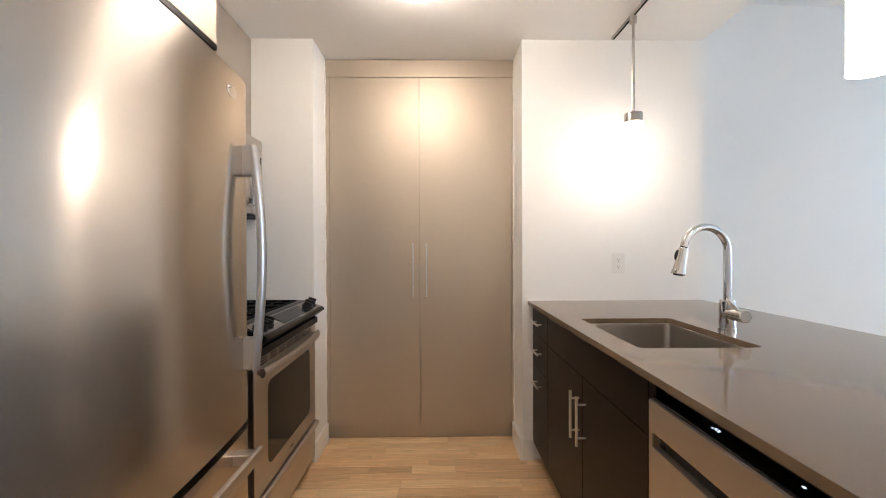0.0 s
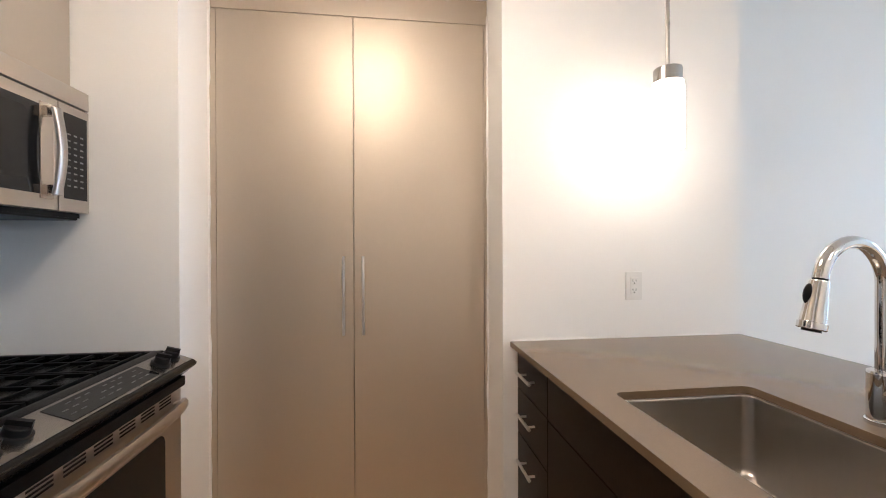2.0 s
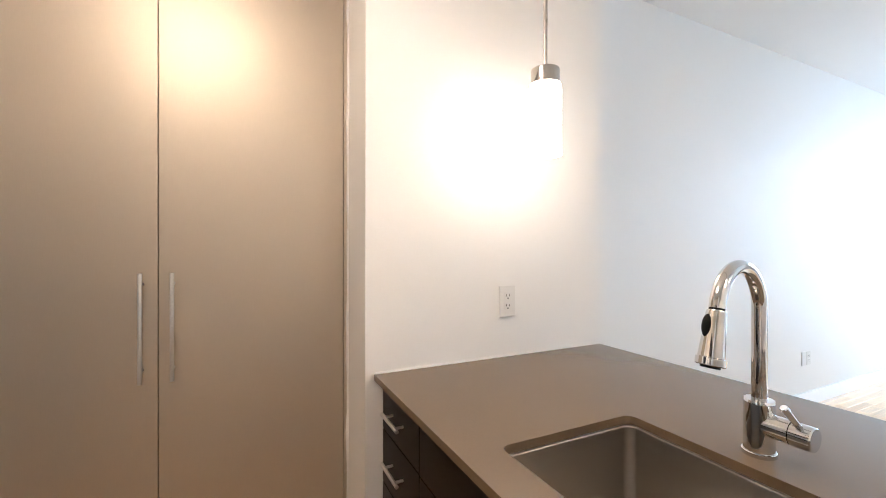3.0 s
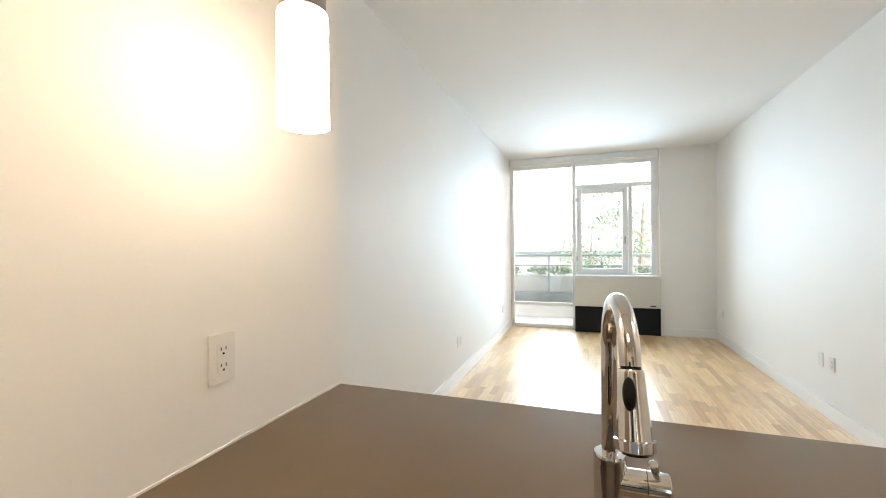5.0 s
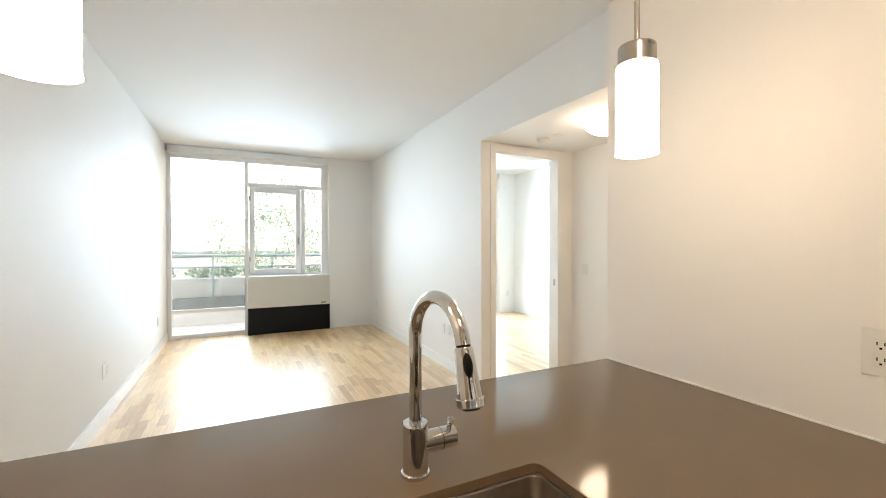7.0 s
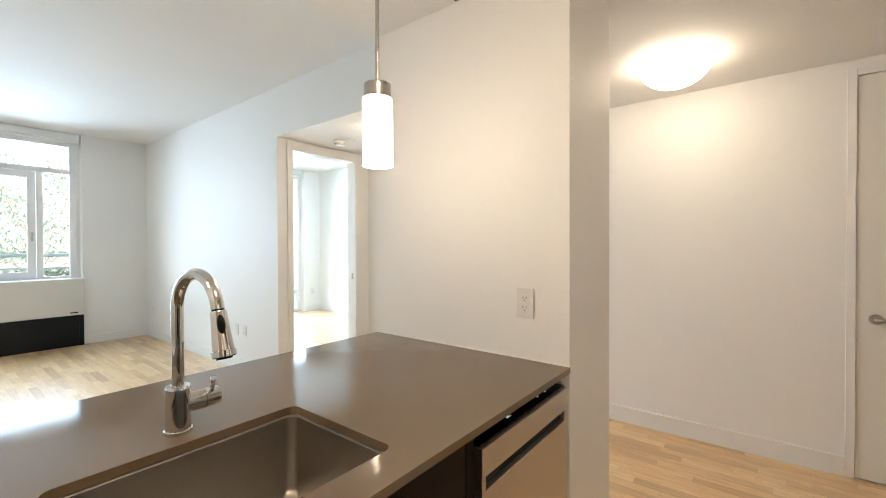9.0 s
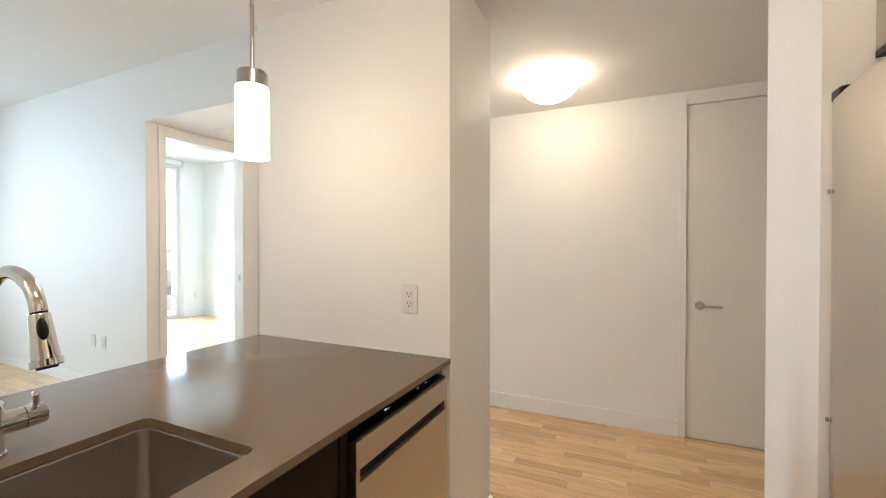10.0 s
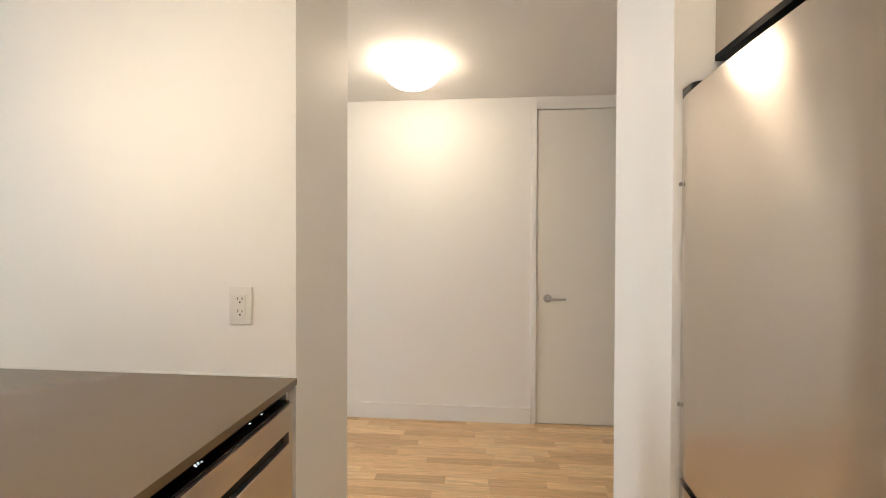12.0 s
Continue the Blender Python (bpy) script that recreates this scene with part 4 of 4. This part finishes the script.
outlet(4.33, LY0, 0.44, "+y")
outlet(4.50, LY0, 0.44, "+y", "white blank wall plate beside an outlet", blank=True)
outlet(7.08, LY0, 0.405, "+y")
bo = outlet(COLX, -3.12, 0.40, "-y")
bo.matrix_basis = pose(COLX, -3.12, 0.40, 0, 0, -90)
outlet(0.548, SY0, 0.87, "-y", "white wall plate on the pier's hall side", blank=True)
sw = thing("light_switch", (3.47, HY, 1.145), "white rocker light switch on the hall wall", "light switch")
part("wall_plate", B(3.434, 3.506, HY, HY + 0.006, 1.087, 1.203, 0.002), WHITE_PLASTIC, sw)
part("rocker", B(3.453, 3.487, HY + 0.0055, HY + 0.010, 1.111, 1.179, 0.002), WHITE_PLASTIC, sw)

# ---- smoke detector ----
sm = thing("smoke_detector", (3.345, -0.692, KZ), "round white smoke detector on the hall ceiling", "smoke detector")
part("base_plate", turned(bmesh.new(), 3.345, -0.692, ((0.062, KZ), (0.062, KZ - 0.012), (0.056, KZ - 0.014))), WHITE_PLASTIC, sm)
part("cover", turned(bmesh.new(), 3.345, -0.692, ((0.054, KZ - 0.014), (0.054, KZ - 0.038), (0.044, KZ - 0.047), (0.02, KZ - 0.049))), WHITE_PLASTIC, sm)
sp = thing("sprinkler_cover", (3.174, -0.724, KZ), "small flat white sprinkler cover plate", "sprinkler cover")
part("cover_plate", turned(bmesh.new(), 3.174, -0.724, ((0.052, KZ), (0.053, KZ - 0.006), (0.048, KZ - 0.008))), WHITE_PLASTIC, sp)

# ---- windows ----


def bars(win, xs, rects):
    for y0, y1, z0, z1 in rects:
        part("window_frame", B(xs[0], xs[1], y0, y1, z0, z1, 0.003), ALU, win)


def pane(win, y0, y1, z0, z1, x=WINX + 0.03):
    p = part("pane", B(x, x + 0.006, y0, y1, z0, z1), PANE, win)
    p.visible_shadow = False
    return p


w1 = thing("window_1", (WINX, 1.7, 0), "tall white aluminium window with a casement, daylight behind", "window")
w1["kind"] = "structure"
A, Bx = WINX, WINX + 0.075
bars(w1, (A, Bx), ((2.826, 2.882, 0.0, 2.79), (1.785, 1.845, 0.0, 2.79), (0.585, 0.655, 0.90, 2.79), (1.846, 2.825, 0.0, 0.055), (1.846, 2.825, 0.375, 0.43),
                   (1.846, 2.825, 2.725, 2.79), (0.656, 1.784, 2.725, 2.79), (0.656, 1.784, 2.345, 2.41), (0.656, 1.784, 0.92, 0.945), (0.925, 0.985, 0.936, 2.344)))
pane(w1, 1.84, 2.83, 0.425, 2.73), pane(w1, 1.84, 2.83, 0.05, 0.38), pane(w1, 0.65, 1.79, 2.405, 2.73), pane(w1, 0.65, 0.93, 0.93, 2.35)
sash = part("casement", B(A - 0.018, A + 0.05, 1.695, 1.775, 0.945, 2.335, 0.004), ALU, w1, "closed casement sash")
for y0, y1, z0, z1 in ((0.995, 1.075, 0.945, 2.335), (1.076, 1.694, 0.945, 1.02), (1.076, 1.694, 2.255, 2.335)):
    part("sash_bar", B(A - 0.018, A + 0.05, y0, y1, z0, z1, 0.004), ALU, sash)
sp1 = part("pane", B(A + 0.02, A + 0.026, 1.07, 1.70, 1.015, 2.26), PANE, sash)
sp1.visible_shadow = False
part("latch", B(A - 0.034, A - 0.017, 1.02, 1.045, 1.42, 1.54, 0.004), NICKEL, sash, "small metal window latch")
for z in (1.15, 2.12):
    part("hinge", B(A - 0.028, A - 0.017, 1.755, 1.785, z, z + 0.07, 0.003), NICKEL, sash)
structure("window_head", B(WINX - 0.06, WINX + 0.2, 0.555, 2.882, 2.791, LZ), TRIM, "white head panel over the window", "window head")
sh = thing("roller_shade", (WINX - 0.03, 1.7, 2.76), "rolled-up white roller shade in its head box", "roller shade")
part("cassette", B(WINX - 0.115, WINX - 0.02, 0.565, 2.86, 2.795, LZ - 0.006, 0.006), ALU, sh)
part("roll", T([(WINX - 0.062, 0.58, 2.788), (WINX - 0.062, 2.85, 2.788)], 0.022, seg=16), TRIM, sh)
structure("window_sill", B(7.36, WINX - 0.002, 0.552, 1.785, 0.9055, 0.918, 0.003), ALU, "white sill behind the heating cabinet", "window sill")
structure("window_reveal", B(WINX + 0.0, WINX + 0.25, 0.55, 0.584, 0, LZ), PAINT, "white window reveal", "wall")

w2 = thing("window_2", (WINX, -2.1, 0), "tall white aluminium bedroom window, daylight behind", "window")
w2["kind"] = "structure"
bars(w2, (A, Bx), ((-1.31, -1.255, 0, 2.79), (-2.918, -2.862, 0, 2.79), (-2.10, -2.04, 0.43, 2.724), (-2.861, -1.311, 0, 0.055), (-2.861, -1.311, 0.375, 0.43), (-2.861, -1.311, 2.725, 2.79)))
pane(w2, -2.045, -1.305, 0.425, 2.73), pane(w2, -2.867, -2.095, 0.425, 2.73), pane(w2, -2.867, -1.305, 0.05, 0.38)
structure("window_head", B(WINX - 0.06, WINX + 0.2, -2.919, -1.251, 2.791, LZ), TRIM, "white head panel over the bedroom window", "window head")
sh2 = thing("roller_shade", (WINX - 0.03, -2.1, 2.76), "rolled-up white roller shade over the bedroom window", "roller shade")
part("cassette", B(WINX - 0.115, WINX - 0.02, -2.90, -1.27, 2.795, LZ - 0.006, 0.006), ALU, sh2)
part("roll", T([(WINX - 0.062, -2.89, 2.77), (WINX - 0.062, -1.28, 2.77)], 0.024, seg=16), TRIM, sh2)

# ---- heating cabinet under the window ----
ac = thing("heating_cabinet", (7.4, 1.21, 0), "beige under-window heating and cooling cabinet with black base", "heating cabinet")
part("body", B(7.315, WINX - 0.004, 0.553, 1.805, 0.0, 0.872), AC_BLACK, ac)
fp = part("front_panel", B(7.290, 7.314, 0.556, 1.808, 0.420, 0.912, 0.006), AC_ENAMEL, ac, "plain beige enamel front panel")
part("top_panel", B(7.3145, 7.44, 0.556, 1.808, 0.8725, 0.905), AC_ENAMEL, ac)
part("badge", B(7.288, 7.2905, 0.62, 0.70, 0.448, 0.463, 0.0005), DARK_SLOT, fp, "small dark maker's plate")
part("kick_panel", B(7.300, 7.314, 0.585, 1.780, 0.012, 0.416, 0.002), AC_BLACK, ac, "matt black lower panel")
for y in (0.562, 1.755):
    part("foot_panel", B(7.292, 7.3, y, y + 0.045, 0.0, 0.418, 0.002), AC_BLACK, ac)

# ---- balcony and what lies beyond ----
structure("balcony_floor", B(WINX + 0.25, 9.4, -6, 8, -0.2, -0.02), PAVING, "pale concrete balcony slab", "balcony")
structure("facade_wall", B(WINX + 0.02, WINX + 0.25, BY0 - 6, BY0, -3, 3), FACADE, "pale outer wall of the building", "wall")
structure("facade_wall_north", B(WINX + 0.02, WINX + 0.25, 3.2, 9, -3, 3), FACADE, "pale outer wall of the building", "wall")
# raised pale block, added so the band below the strip reads as bright paving
structure("bright_paving_block", B(8.72, 9.12, -6, 8, -0.02, 0.235, 0.01), PAVING, "pale block added to pass for bright balcony paving", "kerb")
# dark strip paints the shade at the planter's foot
tagged(solid("upstand", B(9.0, 9.12, -6, 8, 0.236, 0.44, 0.01), SHADE_COPING_GREY), "dark strip standing in for the shade under the planter", "upstand")
pl = thing("planter", (9.35, 1, 0), "long weathered concrete planter along the balcony", "planter")
part("trough", B(9.13, 9.75, -6, 8, 0.30, 0.78, 0.015), CONCRETE, pl)
rail = thing("balcony_railing", (9.08, 1, 0), "blue-grey painted steel railing along the balcony", "railing")
for z, r in ((1.21, 0.028), (1.00, 0.017)):
    part("rail", T([(9.08, -6, z), (9.08, 8, z)], r, seg=10), RAIL_PAINT, rail)
for k in range(13):
    part("post", B(9.06, 9.10, -4.86 + 1.03 * k, -4.82 + 1.03 * k, 0.43, 1.20, 0.003), RAIL_PAINT, rail)
# out of view, added to keep the sun off planter and railing
structure("balcony_sun_block", B(WINX + 0.02, WINX + 0.25, BY0 - 6, 9, 3.101, 11), FACADE, "unseen tall wall added to shade the balcony", "wall")
structure("ground", B(-300, 600, -400, 400, -4.2, -4.0), GROUND, "street ground below the balcony", "ground")


def leaves(bm, rng, c, spread, count, size):
    for _ in range(count):
        while True:
            v = Vector((rng.uniform(-1, 1), rng.uniform(-1, 1), rng.uniform(-1, 1)))
            if 0.05 < v.length < 1:
                break
        p = Vector(c) + Vector((v.x * spread[0], v.y * spread[1], v.z * spread[2]))
        m = Matrix.Translation(p) @ Euler((rng.uniform(0, 6.3), rng.uniform(0, 6.3), rng.uniform(0, 6.3))).to_matrix().to_4x4()
        s = size * rng.uniform(0.6, 1.3)
        q = [bm.verts.new(m @ Vector(w)) for w in ((-s, 0, 0), (0, -s * 0.45, s * 0.12), (s, 0, 0), (0, s * 0.45, s * 0.12))]
        bm.faces.new(q)


rng = random.Random(4)
for k in range(16):
    y = -3.6 + k * 0.52 + rng.uniform(-0.12, 0.12)
    sb = thing("planter_shrub", (9.45, y, 0.78), "low green shrub growing in the planter", "shrub", "planter shrubs")
    bmst = bmesh.new()
    for _ in range(5):
        tube(bmst, [(9.45, y, 0.775), (9.45 + rng.uniform(-0.1, 0.1), y + rng.uniform(-0.15, 0.15), 0.90 + rng.uniform(0, 0.06))], 0.005, seg=5)
    part("stems", bmst, BARK, sb)
    bml = bmesh.new()
    leaves(bml, rng, (9.45, y, 0.88), (0.2, 0.27, 0.11), 260, 0.032)
    part("foliage", bml, LEAF, sb)


def tree(x, y, h, seed):
    rng = random.Random(seed)
    t = thing("street_tree", (x, y, -4), "leafy street tree beyond the balcony", "tree", "street trees")
    bmt = bmesh.new()
    top = -4 + h
    tube(bmt, [(x, y, -4), (x + 0.05, y - 0.05, -2), (x - 0.05, y + 0.1, top - h * 0.45), (x, y, top - h * 0.15)], [0.17, 0.14, 0.11, 0.04], seg=9)
    bml = bmesh.new()
    for k in range(22):
        a = rng.uniform(0, 6.28)
        z0 = top - h * rng.uniform(0.25, 0.5)
        rr = rng.uniform(0.9, 2.3)
        p1 = (x + math.cos(a) * rr * 0.5, y + math.sin(a) * rr * 0.5, z0 + rng.uniform(0.2, 0.7))
        p2 = (x + math.cos(a) * rr, y + math.sin(a) * rr, z0 + rng.uniform(0.4, 2.0))
        tube(bmt, [(x, y, z0), p1, p2], [0.03, 0.018, 0.007], seg=6)
        for q, n in ((p2, 130), (p1, 45)):
            leaves(bml, rng, q, (0.7, 0.7, 0.5), n, 0.065)
    part("trunk", bmt, BARK, t)
    part("crown", bml, LEAF, t)


tree(16.5, -0.3, 8.2, 3)
tree(21.5, 1.4, 7.0, 7)
tree(18.5, -4.5, 8.0, 9)
# distant panel that glows in place of the blown-out white sky
structure("backdrop", B(140, 141, -260, 260, -30, 190), glowing("overexposed_sky_glow", (0.93, 0.97, 1.0), 1.6), "glowing panel standing in for the overexposed sky", "backdrop")
structure("far_wall", B(24, 24.4, -40, 40, -4, 1.0, 0.02), FACADE, "low pale wall beyond the street trees", "wall")
structure("far_coping", B(23.9, 24.5, -40, 40, 1.001, 1.16, 0.02), SHADE_COPING_GREY, "dark coping on the low wall beyond the trees", "coping")

# ---- oak strip floor ----
rng = random.Random(11)
fb = B(-2.6, DX, HY, 0.07, -0.0118, -0.004)
box(fb, WX, WINX + 0.02, 0.071, 3.12, -0.0118, -0.004)
box(fb, DX + 0.001, WINX + 0.02, BY0, 0.07, -0.0118, -0.004)
floor = structure("floor", fb, GROUT, "three-strip oak parquet floor, satin varnished", "floor")
ROW = 0.069
strip_mesh = {}
joined = bmesh.new()
LENGTHS = (0.24, 0.32, 0.40, 0.50, 0.62)


def strip_verts(bm, x0, x1, y0, y1, h):
    b = 0.0009
    lo = [bm.verts.new(p) for p in ((x0, y0, -0.004), (x1, y0, -0.004), (x1, y1, -0.004), (x0, y1, -0.004))]
    mid = [bm.verts.new(p) for p in ((x0, y0, h - b), (x1, y0, h - b), (x1, y1, h - b), (x0, y1, h - b))]
    up = [bm.verts.new(p) for p in ((x0 + b, y0 + b, h), (x1 - b, y0 + b, h), (x1 - b, y1 - b, h), (x0 + b, y1 - b, h))]
    for a, c in ((lo, mid), (mid, up)):
        for i in range(4):
            bm.faces.new((a[i], a[(i + 1) % 4], c[(i + 1) % 4], c[i]))
    bm.faces.new(up)


def near_strip(x, y):
    return (-1.0 < x < 1.1 and HY < y < -0.05) or (-0.75 < x < 0.52 and 1.55 < y < PY + 0.04)


y = BY0
while y < 3.10:
    x = -2.6 - rng.uniform(0, 0.4)
    while x < WINX:
        L = rng.choice(LENGTHS)
        cx, cy = x + L / 2, y + ROW / 2
        x_min = DX if cy < HY else -2.6 if cy < 0.07 else WX
        inside = x + L > x_min + 0.02 and (cy > HY - 0.1 or cx > DX - 0.1) and (cy < 0.12 or cx > WX - 0.1)
        if inside:
            g = 0.00025
            if near_strip(cx, cy):
                if L not in strip_mesh:
                    me = bpy.data.meshes.new("floor_strip")
                    b = bmesh.new()
                    strip_verts(b, -L / 2 + g, L / 2 - g, -ROW / 2 + g, ROW / 2 - g, 0)
                    b.to_mesh(me)
                    b.free()
                    me.materials.append(OAK_STRIP)
                    strip_mesh[L] = me
                ob = new("floor_strip", strip_mesh[L])
                ob.parent = floor
                ob.location = (cx, cy, 0)
            else:
                strip_verts(joined, max(x, x_min) + g, min(x + L, WINX + 0.02) - g, y + g, y + ROW - g, 0)
        x += L
    y += ROW
rest = part("floor_strips", joined, OAK_JOINED, floor, "oak parquet strips", sharp=0)
rest["kind"] = "stuff"
